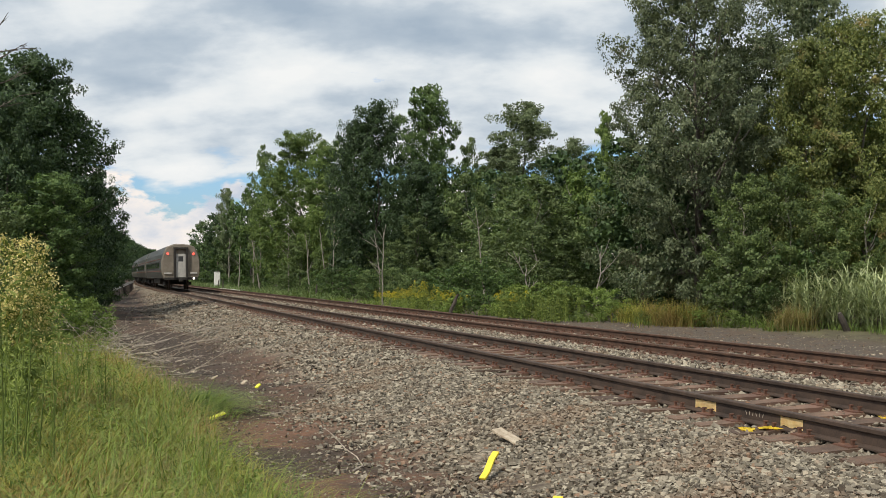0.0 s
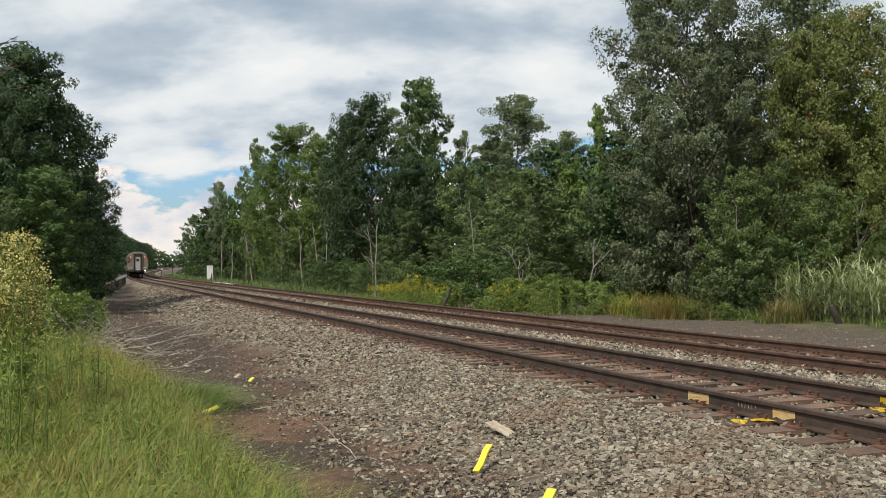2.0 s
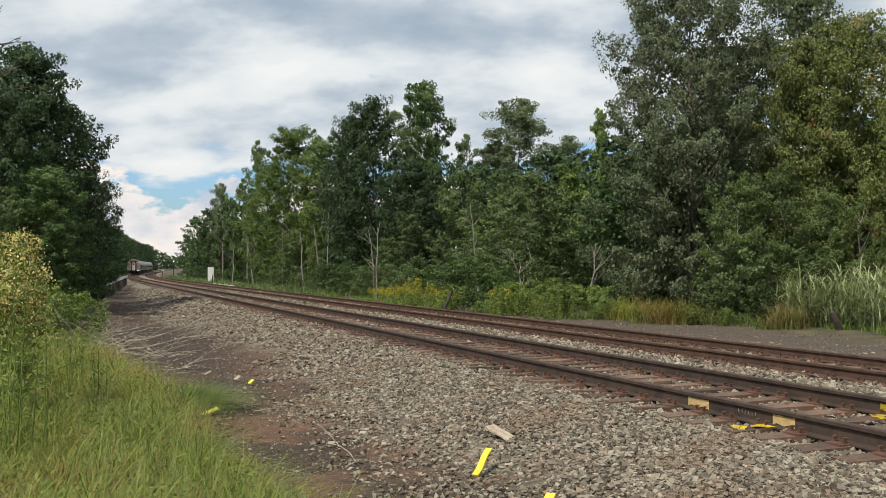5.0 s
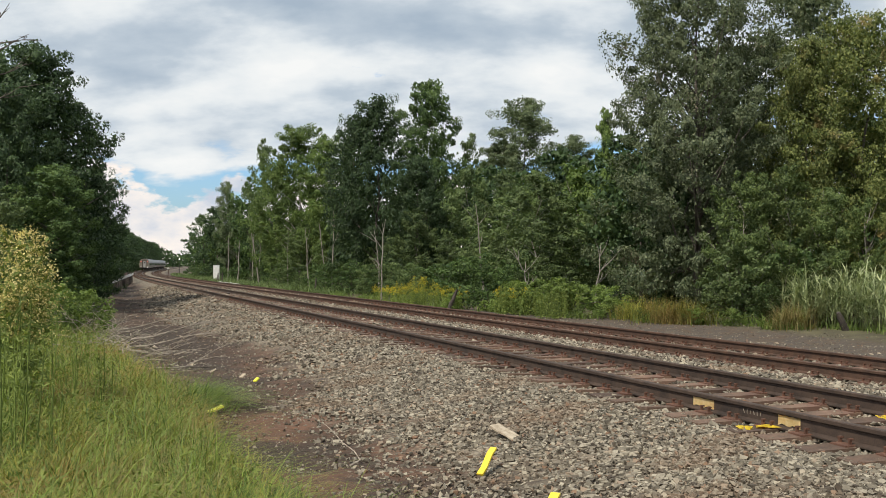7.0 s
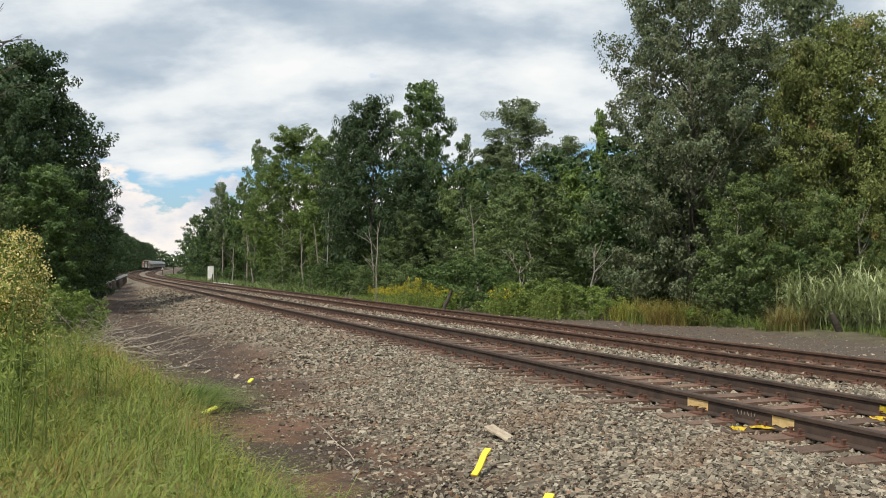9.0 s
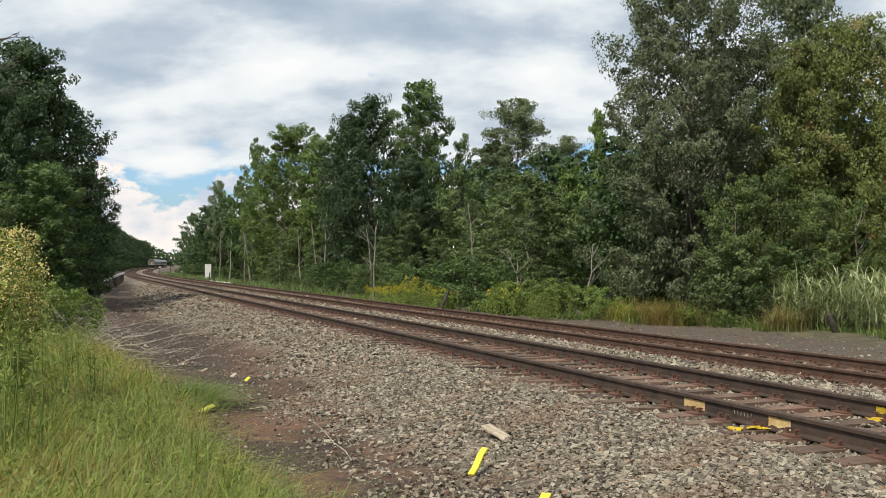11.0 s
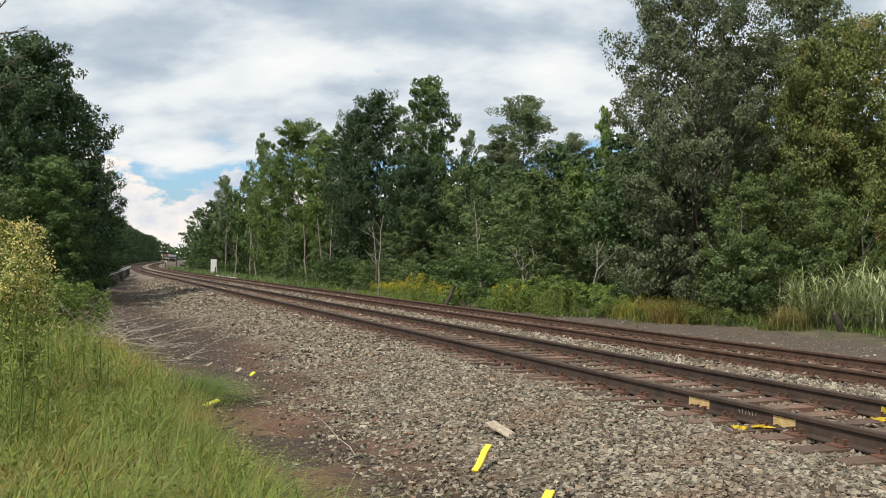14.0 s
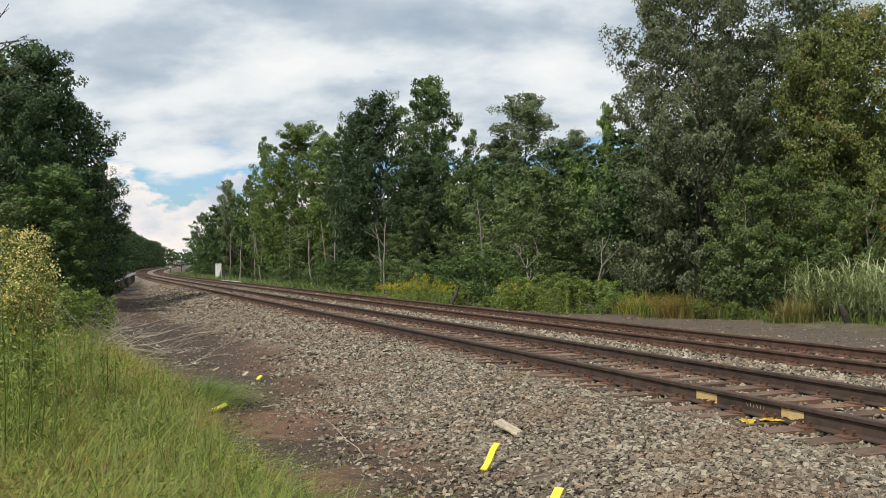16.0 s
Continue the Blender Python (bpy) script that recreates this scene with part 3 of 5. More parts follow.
def plant_tree(kind, u, y, height, turn, label, name="tree", group="", category="tree", wide=1.0, sink=0.0):
    trunk, crown, h0 = kind
    s = height / h0
    p = place(u, y, -sink)
    t = thing(name, pose(*p, 0, 0, turn), label, category, group)
    t.scale = (s * wide, s * wide, s)
    part_mesh("trunk", trunk, None, t)
    part_mesh("crown", crown, None, t)
    return t


K = {
    "maple": tree_kind(31, 14, 4.6, 0.06, 450, 230, 0.098, 0.66, "oval", 0.20, mat="leaf_maple", forks=44),
    "maple_back": tree_kind(32, 14, 4.0, 0.10, 260, 170, 0.13, 0.80, "oval", 0.18, mat="leaf_maple", forks=24),
    "turning": tree_kind(33, 12, 3.6, 0.10, 260, 170, 0.115, 0.70, "oval", 0.16, mat="leaf_gold", forks=28),
    "mid": tree_kind(34, 14, 4.0, 0.10, 230, 130, 0.18, 0.78, "oval", 0.18, mat="leaf_green", forks=22),
    "mid_dark": tree_kind(35, 13, 4.2, 0.04, 270, 130, 0.160, 0.80, "oval", 0.18, mat="leaf_dark", forks=20),
    "feather": tree_kind(36, 14, 3.6, 0.14, 200, 150, 0.23, 0.80, "round", 0.15, mat="leaf_bright", bark="bark_pale", forks=20, slim=0.4, up=0.3),
    "willow": tree_kind(37, 14, 3.0, 0.20, 190, 200, 0.155, 0.76, "round", 0.15, mat="leaf_grey", slim=0.5, forks=18, up=0.1),
    "slender": tree_kind(38, 9, 1.5, 0.25, 54, 140, 0.13, 0.44, "oval", 0.06, (0.5, 0.2), "leaf_scrub", "bark_pale", 16),
    "young": tree_kind(39, 6, 2.0, 0.06, 90, 105, 0.105, 0.42, "oval", 0.05, (0.2, 0), "leaf_scrub", "bark_pale", 16),
    "young_bright": tree_kind(40, 6, 1.8, 0.06, 84, 105, 0.105, 0.40, "spire", 0.05, (0.2, 0), "leaf_bright", "bark_pale", 16),
    "understory": tree_kind(46, 6, 2.2, 0.10, 110, 150, 0.085, 0.40, "round", 0.05, (0.2, 0), "leaf_under", "bark_pale", 18),
    "shrub": tree_kind(41, 2.4, 1.5, 0.04, 52, 54, 0.10, 0.33, "round", 0.03, (0, 0), "leaf_green", "bark", 14),
    "shrub_pale": tree_kind(45, 3.0, 1.7, 0.04, 56, 60, 0.095, 0.35, "round", 0.03, (0, 0), "leaf_scrub", "bark", 18),
    "shrub_bright": tree_kind(42, 2.0, 1.4, 0.02, 52, 60, 0.09, 0.30, "round", 0.03, (0, 0), "leaf_weed", "bark", 14),
    "far": tree_kind(43, 13, 4.4, 0.03, 100, 28, 0.44, 0.95, "oval", 0.18, mat="leaf_dark", forks=8),
    "far_green": tree_kind(44, 13, 4.2, 0.03, 100, 28, 0.44, 0.95, "round", 0.18, mat="leaf_green", forks=8),
}


# --- woods on the far side of the line ---
def right_woods():
    big = "woods beyond the tracks"
    rows = (
        ("maple", 23.3, 33.0, 15.2, 20, 0.77, "tall silver maple with pale-backed leaves"),
        ("maple_back", 31.3, 36.0, 16.4, 80, 0.78, "tall dark maple behind the front row"),
        ("maple_back", 28.4, 38.5, 12.5, 170, 0.95, "tall dark maple behind the front row"),
        ("turning", 27.8, 28.5, 11.4, 10, 0.80, "maple with leaves turning orange"),
        ("turning", 26.2, 30.0, 10.6, 130, 0.62, "maple with leaves turning orange"),
        ("turning", 26.8, 25.0, 8.8, 250, 0.70, "maple with leaves turning orange"),
        ("young_bright", 26.4, 46.0, 10.6, 0, 0.42, "slim bright green sapling"),
        ("young_bright", 25.3, 47.0, 7.6, 70, 0.90, "slim bright green sapling"),
        ("young_bright", 24.7, 50.0, 7.4, 140, 0.95, "slim bright green sapling"),
        ("young", 23.5, 53.0, 7.8, 30, 0.85, "leafy young tree with pale stem"),
        ("young", 23.7, 42.0, 5.6, 60, 0.80, "leafy young tree with pale stem"),
        ("young", 23.3, 58.0, 8.6, 110, 0.78, "leafy young tree with pale stem"),
        ("young", 21.4, 41.0, 4.2, 200, 1.10, "leafy young tree with pale stem"),
        ("willow", 34.8, 74.0, 16.0, 0, 1.05, "grey-green willow rising behind the wood"),
        ("willow", 33.4, 76.0, 12.4, 200, 1.25, "grey-green willow rising behind the wood"),
        ("willow", 40.6, 76.0, 13.4, 90, 1.0, "grey-green willow rising behind the wood"),
        ("slender", 27.6, 68.0, 12.2, 90, 0.60, "tall slender tree with open crown"),
        ("mid", 23.2, 66.0, 15.3, 0, 0.64, "full green tree with uneven crown"),
        ("mid_dark", 20.2, 69.0, 14.4, 140, 0.74, "dense dark green tree at the wood's edge"),
        ("mid_dark", 20.6, 77.0, 14.2, 50, 0.55, "dense dark green tree at the wood's edge"),
        ("mid_dark", 20.9, 62.0, 9.3, 250, 0.90, "dense dark green tree at the wood's edge"),
        ("feather", 18.2, 88.0, 14.9, 0, 0.95, "light green tree with feathery leaves"),
        ("feather", 20.2, 84.0, 13.6, 120, 0.88, "light green tree with feathery leaves"),
        ("feather", 17.4, 96.0, 12.1, 220, 0.88, "light green tree with feathery leaves"),
        ("slender", 17.6, 108.0, 16.3, 10, 0.60, "tall slender tree with open crown"),
        ("far_green", 19.0, 124.0, 12.6, 20, 0.80, "green tree beside the line"),
        ("willow", 17.6, 138.0, 13.9, 10, 0.60, "round-topped tree rising over the far wood"),
        ("far_green", 19.0, 138.0, 11.4, 200, 0.95, "green tree beside the line"),
        ("far", 18.0, 154.0, 11.3, 60, 0.90, "dark green tree beside the line"),
        ("far_green", 18.0, 180.0, 11.4, 95, 0.85, "green tree beside the line"),
        ("far", 18.4, 215.0, 9.4, 45, 0.90, "dark green tree beside the line"),
        ("understory", 21.3, 27.6, 5.2, 10, 0.80, "leafy understory tree with pale stems"),
        ("understory", 22.4, 26.6, 5.4, 95, 0.75, "leafy understory tree with pale stems"),
        ("understory", 23.8, 25.6, 4.6, 190, 0.90, "leafy understory tree with pale stems"),
        ("understory", 25.4, 24.0, 3.8, 280, 0.90, "leafy understory tree with pale stems"),
    )
    for kind, u, y, h, turn, wide, label in rows:
        plant_tree(K[kind], u, y, h, turn, label, group=big, wide=wide)
    # shaded depth of the wood
    for u, y, h in ((26.0, 42.0, 8.5), (30.0, 43.5, 9.0), (33.5, 42.0, 9.5), (37.0, 38.0, 9.5), (40.0, 33.0, 9.5), (32.5, 31.5, 8.5), (36.0, 29.0, 9.0), (30.5, 47.5, 9.0), (25.4, 37.0, 6.0), (27.0, 33.5, 5.5), (24.0, 38.5, 6.5),
                    (44.0, 26.0, 9.0), (45.0, 33.0, 9.0), (44.0, 41.0, 9.0), (42.0, 48.0, 9.0), (39.0, 54.0, 9.0), (36.0, 60.0, 9.0), (33.0, 50.0, 8.0), (30.0, 56.0, 8.0), (31.5, 30.0, 8.0), (36.5, 33.0, 8.5), (29.0, 26.5, 5.5), (34.0, 27.0, 8.0)):
        plant_tree(K["far"], u, y, h, 31 * u, "shaded tree deep inside the wood", group=big, wide=1.1)
    rng = np.random.default_rng(60)
    # smaller trees that fill the wood's edge
    for i in range(22):
        y = 41 + i * 2.05 + rng.uniform(-1, 1)
        u = 21.0 + rng.uniform(-1.6, 2.6) - 0.03 * (y - 41)
        kind = ("young", "young_bright", "slender", "young", "young")[int(rng.integers(5))]
        plant_tree(K[kind], u, y, rng.uniform(3.6, 6.2), rng.uniform(0, 360), "leafy young tree at the wood's edge", "young_tree", "young trees", wide=rng.uniform(0.9, 1.3))
    for i in range(14):
        y = 46 + i * 5.4 + rng.uniform(-2, 2)
        plant_tree(K[("far", "far_green", "far", "far")[int(rng.integers(4))]], 26 + rng.uniform(0, 4) - 0.05 * (y - 46), y, rng.uniform(7.0, 9.0), rng.uniform(0, 360),
                   "green tree inside the wood", group=big)
    for i in range(26):
        y = 100 + i * 8 + rng.uniform(-2, 2)
        u = 20.0 + rng.uniform(0, 4) + max(0.0, y - 200) * 0.05
        plant_tree(K[("far", "far_green")[int(rng.integers(2))]], u, y, rng.uniform(8.0, 10.0), rng.uniform(0, 360), "distant green tree beside the line", group="far woods")
    for i in range(16):
        y = 320 + i * 20
        plant_tree(K["far"], 29 + rng.uniform(0, 4), y, rng.uniform(10, 13), rng.uniform(0, 360), "distant green tree beside the line", group="far woods")
    # shrubs along the foot
    for i in range(48):
        y = 38 + i * 1.6 + max(0, i - 34) * 5 + rng.uniform(-1, 1)
        u = float(np.interp(y, [30, 36, 50, 100], [20.5, 18.8, 17.4, 16.0])) + rng.uniform(-0.3, 1.6)
        kind = ("shrub", "shrub_pale", "shrub_pale", "shrub")[int(rng.integers(4))]
        plant_tree(K[kind], u, y, rng.uniform(1.2, 2.4), rng.uniform(0, 360), "green shrub at the foot of the wood", "shrub", "shrubs", "shrub", wide=rng.uniform(0.9, 1.3))
    for u, y, h, k in ((20.6, 27.2, 2.6, "shrub_pale"), (21.6, 27.6, 3.0, "shrub_pale"), (22.6, 26.6, 2.8, "shrub"), (21.0, 25.8, 1.3, "shrub"),
                       (16.6, 39.6, 2.5, "shrub"), (17.2, 38.2, 2.0, "shrub"), (23.4, 25.6, 2.4, "shrub_pale")):
        plant_tree(K[k], u, y, h, 40 * h, "leafy shrub beside the reeds", "shrub", "shrubs", "shrub")
    for u, y, h, w in ((16.4, 35.6, 1.3, 1.25), (17.2, 34.2, 1.45, 1.25), (17.9, 33.0, 1.2, 1.3), (17.0, 33.6, 1.1, 1.2), (18.3, 31.8, 1.2, 1.2)):
        plant_tree(K["shrub_bright"], u, y, h, 77 * y, "rounded bright green bush beside the cinders", "bush", "shrubs", "shrub", wide=w)


def low_plants():
    """Leafy knee-high plants that edge the cinders."""
    rng = np.random.default_rng(63)
    for i in range(20):
        y = 24.5 + i * 1.2 + rng.uniform(-0.4, 0.4)
        u = float(np.interp(y, [15, 22, 27, 31, 45, 76], [20.6, 20.4, 18.8, 16.5, 15.0, 14.4])) + rng.uniform(-0.3, 1.3)
        plant_tree(K[("shrub_bright", "shrub_pale", "shrub_bright")[int(rng.integers(3))]], u, y, rng.uniform(0.4, 0.8), rng.uniform(0, 360),
                   "low leafy plant at the edge of the cinders", "low_plant", "low plants", "plant", wide=rng.uniform(1.0, 1.5))


low_plants()


def left_woods():
    g = "trees beside the camera"
    for kind, u, y, h, turn, wide in (
            ("mid_dark", -2.7, 47.0, 11.6, 0, 0.92), ("mid_dark", -1.0, 50.0, 9.8, 90, 0.72), ("mid_dark", 0.1, 57.0, 7.2, 200, 0.70), ("mid_dark", -5.4, 46.0, 11.6, 30, 0.85),
            ("mid_dark", -3.4, 43.0, 9.0, 250, 0.75), ("mid_dark", -5.0, 53.0, 12.5, 140, 0.95)):
        plant_tree(K[kind], u, y, h, turn, "dense dark green tree in shade", group=g, wide=wide)
    plant_tree(K["mid"], -1.5, 41.0, 5.7, 10, "leafy young maple in front of the tall trees", group=g, wide=1.15)
    plant_tree(K["young"], -3.4, 38.5, 4.6, 80, "leafy young tree in front of the tall ones", group=g, wide=1.1)
    for u, y, h in ((-0.45, 25.0, 1.15), (-1.15, 24.0, 1.3), (-1.9, 23.0, 1.25), (-0.1, 27.0, 1.0)):
        plant_tree(K["shrub_bright"], u, y, h, 70 * y, "soft green leafy clump in the verge", "shrub", "shrubs", "shrub", wide=1.15)
    plant_tree(K["far"], -3.0, 66.0, 9.0, 30, "dark tree beside the line", group=g)
    plant_tree(K["far"], -3.0, 77.0, 9.5, 130, "dark tree beside the line", group=g)
    plant_tree(K["far"], -3.2, 90.0, 10.0, 230, "dark tree beside the line", group=g)
    rng = np.random.default_rng(61)
    for i in range(46):
        y = 105 + i * 11 + rng.uniform(-4, 4)
        u = (-1.0 if y > 235 else -3.4) + rng.uniform(-2.2, 0.8)
        plant_tree(K[("far", "far", "far")[int(rng.integers(3))]], u, y, rng.uniform(11.0, 13.0) + (2 if y > 235 else 0), rng.uniform(0, 360), "distant dark tree on the curve", group="far woods")
    for i in range(12):
        plant_tree(K[("shrub", "shrub_pale")[i % 2]], -2.2 + rng.uniform(-2.5, 0.8), 31 + i * 1.6, rng.uniform(1.2, 2.2), rng.uniform(0, 360), "green shrub in the verge", "shrub", "shrubs", "shrub")
    for i in range(24):
        y = 52 + i * 7.0 + rng.uniform(-2, 2)
        plant_tree(K["shrub"], float(np.interp(y, [50, 70, 120, 200], [-0.6, -0.2, 0.6, 1.0])) + rng.uniform(-0.8, 0.5), y, rng.uniform(1.6, 3.0), rng.uniform(0, 360),
                   "dark shrub on the bank under the trees", "shrub", "shrubs", "shrub", wide=1.2)


def far_hill():
    """The wooded rise that closes the view past the curve."""
    rng = np.random.default_rng(62)
    n = 11000
    a = rng.uniform(-1, 1, n)
    x, y = 75 + a * 260, 900 + rng.uniform(0, 60, n)
    top = 15 + 3 * np.sin(x * 0.05) + 2.2 * np.sin(x * 0.21 + 1)
    z = rng.uniform(0, 1, n) * top + grade(np.array(700.0))
    V, F = leaf_quads(rng, np.stack([x, y, z], 1), 3.2, 2.4, 0.4)
    tagged(part_mesh("far_woods", arrays_mesh("far_woods", V, F), M["leaf_dark"]), "distant wood closing the view past the curve", "woods", kind="stuff")


right_woods()
left_woods()
far_hill()


# --- grass, weeds, reeds ---
def blades(rng, base, length, width, bend, seg=3, lean=None):
    """Tapered bent blades of seg quads each, on the points base."""
    n = len(base)
    a = rng.uniform(0, 2 * math.pi, n) if lean is None else lean + rng.normal(0, 0.7, n)
    d = np.stack([np.cos(a), np.sin(a), 0 * a], 1)
    b = np.stack([-np.sin(a), np.cos(a), 0 * a], 1)
    L = (length * rng.uniform(0.5, 1.25, n))[:, None]
    k = bend * rng.uniform(0.2, 1.5, n)[:, None]
    V = []
    for i in range(seg + 1):
        s = i / seg
        c = base + d * (L * k * s * s) + np.array([0, 0, 1.0]) * (L * (s - 0.35 * k * s * s))
        w = width * (1 - 0.9 * s) * 0.5
        V += [c - b * w, c + b * w]
    V = np.stack(V, 1)
    idx = np.arange(n)[:, None] * (2 * seg + 2)
    F = np.concatenate([idx + np.array([[2 * i, 2 * i + 1, 2 * i + 3, 2 * i + 2]]) for i in range(seg)], 0)
    return V.reshape(-1, 3), F


def on_ground(u, y, lift=-0.02):
    return np.stack([u + swing(y), y, ground_z(u, y) + lift], 1)


def grass_edge(y):
    """Where the verge ends, as metres to the right."""
    return np.interp(y, [0, 7, 9, 13, 17, 24, 31, 60], [1.45, 1.22, 0.95, 1.08, 0.52, -0.05, -0.5, -1.0])


def tufts(rng, count, y0, y1, power, spread, per, radius):
    """Tuft centres along the verge, then blade roots round each and the way they lean."""
    y = y0 + (y1 - y0) * rng.uniform(0, 1, count) ** power
    u = grass_edge(y) - np.abs(rng.normal(0, 1, count)) ** 1.1 * (spread + 0.09 * y) + rng.normal(0, 0.12, count) + 0.14 * np.sin(5.1 * y) * np.sin(1.7 * y)
    du, dy = rng.normal(0, radius, count * per), rng.normal(0, radius, count * per)
    way = np.repeat(rng.normal(0.3, 0.9, count), per)
    lean = np.arctan2(dy + 0.04 * np.sin(way), du + 0.04 * np.cos(way))
    return np.repeat(u, per) + du, np.repeat(y, per) + dy, lean


def sheet(name, V, F, mat, label):
    tagged(part_mesh(name, arrays_mesh(name, V, F), M[mat]), label, name, kind="stuff")


def grass():
    rng = np.random.default_rng(70)
    u, y, lean = tufts(rng, 3000, 4.5, 30, 1.6, 1.0, 16, 0.075)
    swell = 0.85 + 0.30 * np.sin(2.3 * u + 1.9 * y) * np.sin(1.7 * y - 2.9 * u) + 0.22 * np.sin(4.7 * u - 0.9) * np.sin(3.9 * y)
    V, F = blades(rng, on_ground(u, y), 0.42 * swell, 0.012, 1.35, 3, lean)
    sheet("grass", V, F, "grass", "tall uneven green grass on the verge")
    u, y, lean = tufts(rng, 800, 4.5, 26, 1.5, 1.0, 9, 0.06)
    V, F = blades(rng, on_ground(u, y), 0.50, 0.007, 0.9, 3, lean)
    sheet("dry_grass", V, F, "straw", "thin straw-coloured grass stems on the verge")
    u, y, lean = tufts(rng, 420, 5.0, 26, 1.4, 0.9, 18, 0.06)
    V, F = blades(rng, on_ground(u, y), 0.62, 0.012, 1.3, 3, lean)
    sheet("tall_grass", V, F, "grass_lush", "taller arching grass clumps on the verge")
    # dark lush tuft that hangs over the bare earth
    q = rng.normal(0, 1, (900, 2)) * np.array([0.16, 0.34])
    V, F = blades(rng, on_ground(1.36 + q[:, 0], 13.2 + q[:, 1]), 0.42, 0.014, 1.7, 3, np.zeros(900))
    sheet("lush_grass", V, F, "grass_lush", "dark lush grass hanging over bare earth")
    u, y, lean = tufts(rng, 900, 4.5, 22, 1.4, 1.2, 1, 0.05)
    p = on_ground(u, y) + np.array([0, 0, 0.16])
    p = np.repeat(p, 26, 0) + rng.normal(0, 1, (len(p) * 26, 3)) * np.array([0.09, 0.09, 0.11])
    V, F = leaf_quads(rng, p, 0.055, 0.018, 0.4)
    sheet("low_weeds", V, F, "weed", "small leafy weeds between the grass")
    n = 16000
    y = 15 + 75 * rng.uniform(0, 1, n) ** 1.2
    edge = np.interp(y, [15, 22, 27, 31, 45, 76], [20.4, 20.2, 18.6, 16.2, 14.8, 14.2])
    u = edge + rng.exponential(1.1, n) + 0.35 * np.sin(1.3 * y) + 0.3 * np.sin(3.1 * y)
    keep = np.sin(2.1 * y + 1.7 * u) + np.sin(0.9 * y - 2.3 * u) + rng.normal(0, 0.5, n) > 0.25
    u, y = u[keep], y[keep]
    V, F = blades(rng, on_ground(u, y), 0.50, 0.024, 1.5)
    sheet("weeds", V, F, "leaf_weed", "rough green weeds along the wood")
    n = 9000
    y = 62 + 170 * rng.uniform(0, 1, n)
    u = 13.9 + rng.exponential(1.6, n)
    V, F = blades(rng, on_ground(u, y), 0.8, 0.07, 1.2)
    sheet("far_weeds", V, F, "leaf_scrub", "rough green weeds beside the far track")
    # two dense tufts of tall grass
    for u0, y0, w, k in ((18.7, 27.6, 0.9, 1500), (18.4, 29.6, 0.7, 900), (20.0, 23.6, 0.5, 600)):
        q = rng.normal(0, 1, (k, 2)) * w * 0.6
        V, F = blades(rng, on_ground(u0 + q[:, 0], y0 + q[:, 1]), 0.95, 0.018, 1.0)
        sheet("grass_tuft", V, F, "straw" if k == 600 else "grass", "dense tuft of tall fading grass")
    k, per = 620, 11
    y = 15.5 + 10.6 * rng.uniform(0, 1, k)
    u = np.interp(y, [15, 21, 26], [22.4, 21.6, 21.2]) + rng.uniform(0, 3.0, k) + 0.3 * np.sin(2 * y)
    root = on_ground(u, y)
    tall = rng.uniform(1.0, 1.8, k)
    a = rng.uniform(0, 2 * math.pi, k * per)
    up = np.repeat(tall, per) * rng.uniform(0.2, 1.0, k * per)
    p = np.repeat(root, per, 0) + np.stack([0 * a, 0 * a, up], 1)
    V, F = blades(rng, p, 0.72, 0.042, 1.7, 3, a)
    V2, F2 = blades(rng, root, 1.5, 0.018, 0.10, 3)
    V, F = np.concatenate([V, V2]), np.concatenate([F, F2 + len(V)])
    sheet("reeds", V, F, "reed", "tall pale green reeds at the wood's edge")


grass()


# --- ballast ---
def stone_protos(rng, count, blocky):
    """Crushed stones: blocks with broken corners near by, lumps of eight triangles farther off."""
    if blocky:
        tips = np.array([(x, y, z) for x in (-1, 1) for y in (-1, 1) for z in (-1, 1)]) * 0.40
        tris = np.array([(0, 1, 3), (0, 3, 2), (4, 6, 7), (4, 7, 5), (0, 4, 5), (0, 5, 1), (2, 3, 7), (2, 7, 6), (1, 5, 7), (1, 7, 3), (0, 2, 6), (0, 6, 4)])
    else:
        tips = np.array([(1, 0, 0), (-1, 0, 0), (0, 1, 0), (0, -1, 0), (0, 0, 1), (0, 0, -1)]) * 0.62
        tris = np.array([(0, 2, 4), (2, 1, 4), (1, 3, 4), (3, 0, 4), (2, 0, 5), (1, 2, 5), (3, 1, 5), (0, 3, 5)])
    out = []
    for _ in range(count):
        V = tips * rng.uniform(0.62 if blocky else 0.7, 1.2, (len(tips), 1)) + rng.normal(0, 0.13 if blocky else 0.17, (len(tips), 3))
        out.append((V * rng.uniform(0.8, 1.25, 3) * np.array([1.2, 1.0, 0.74]), tris))
    return out


def rot_z(a):
    c, s = np.cos(a), np.sin(a)
    R = np.zeros((len(a), 3, 3))
    R[:, 0, 0], R[:, 0, 1], R[:, 1, 0], R[:, 1, 1], R[:, 2, 2] = c, -s, s, c, 1
    return R


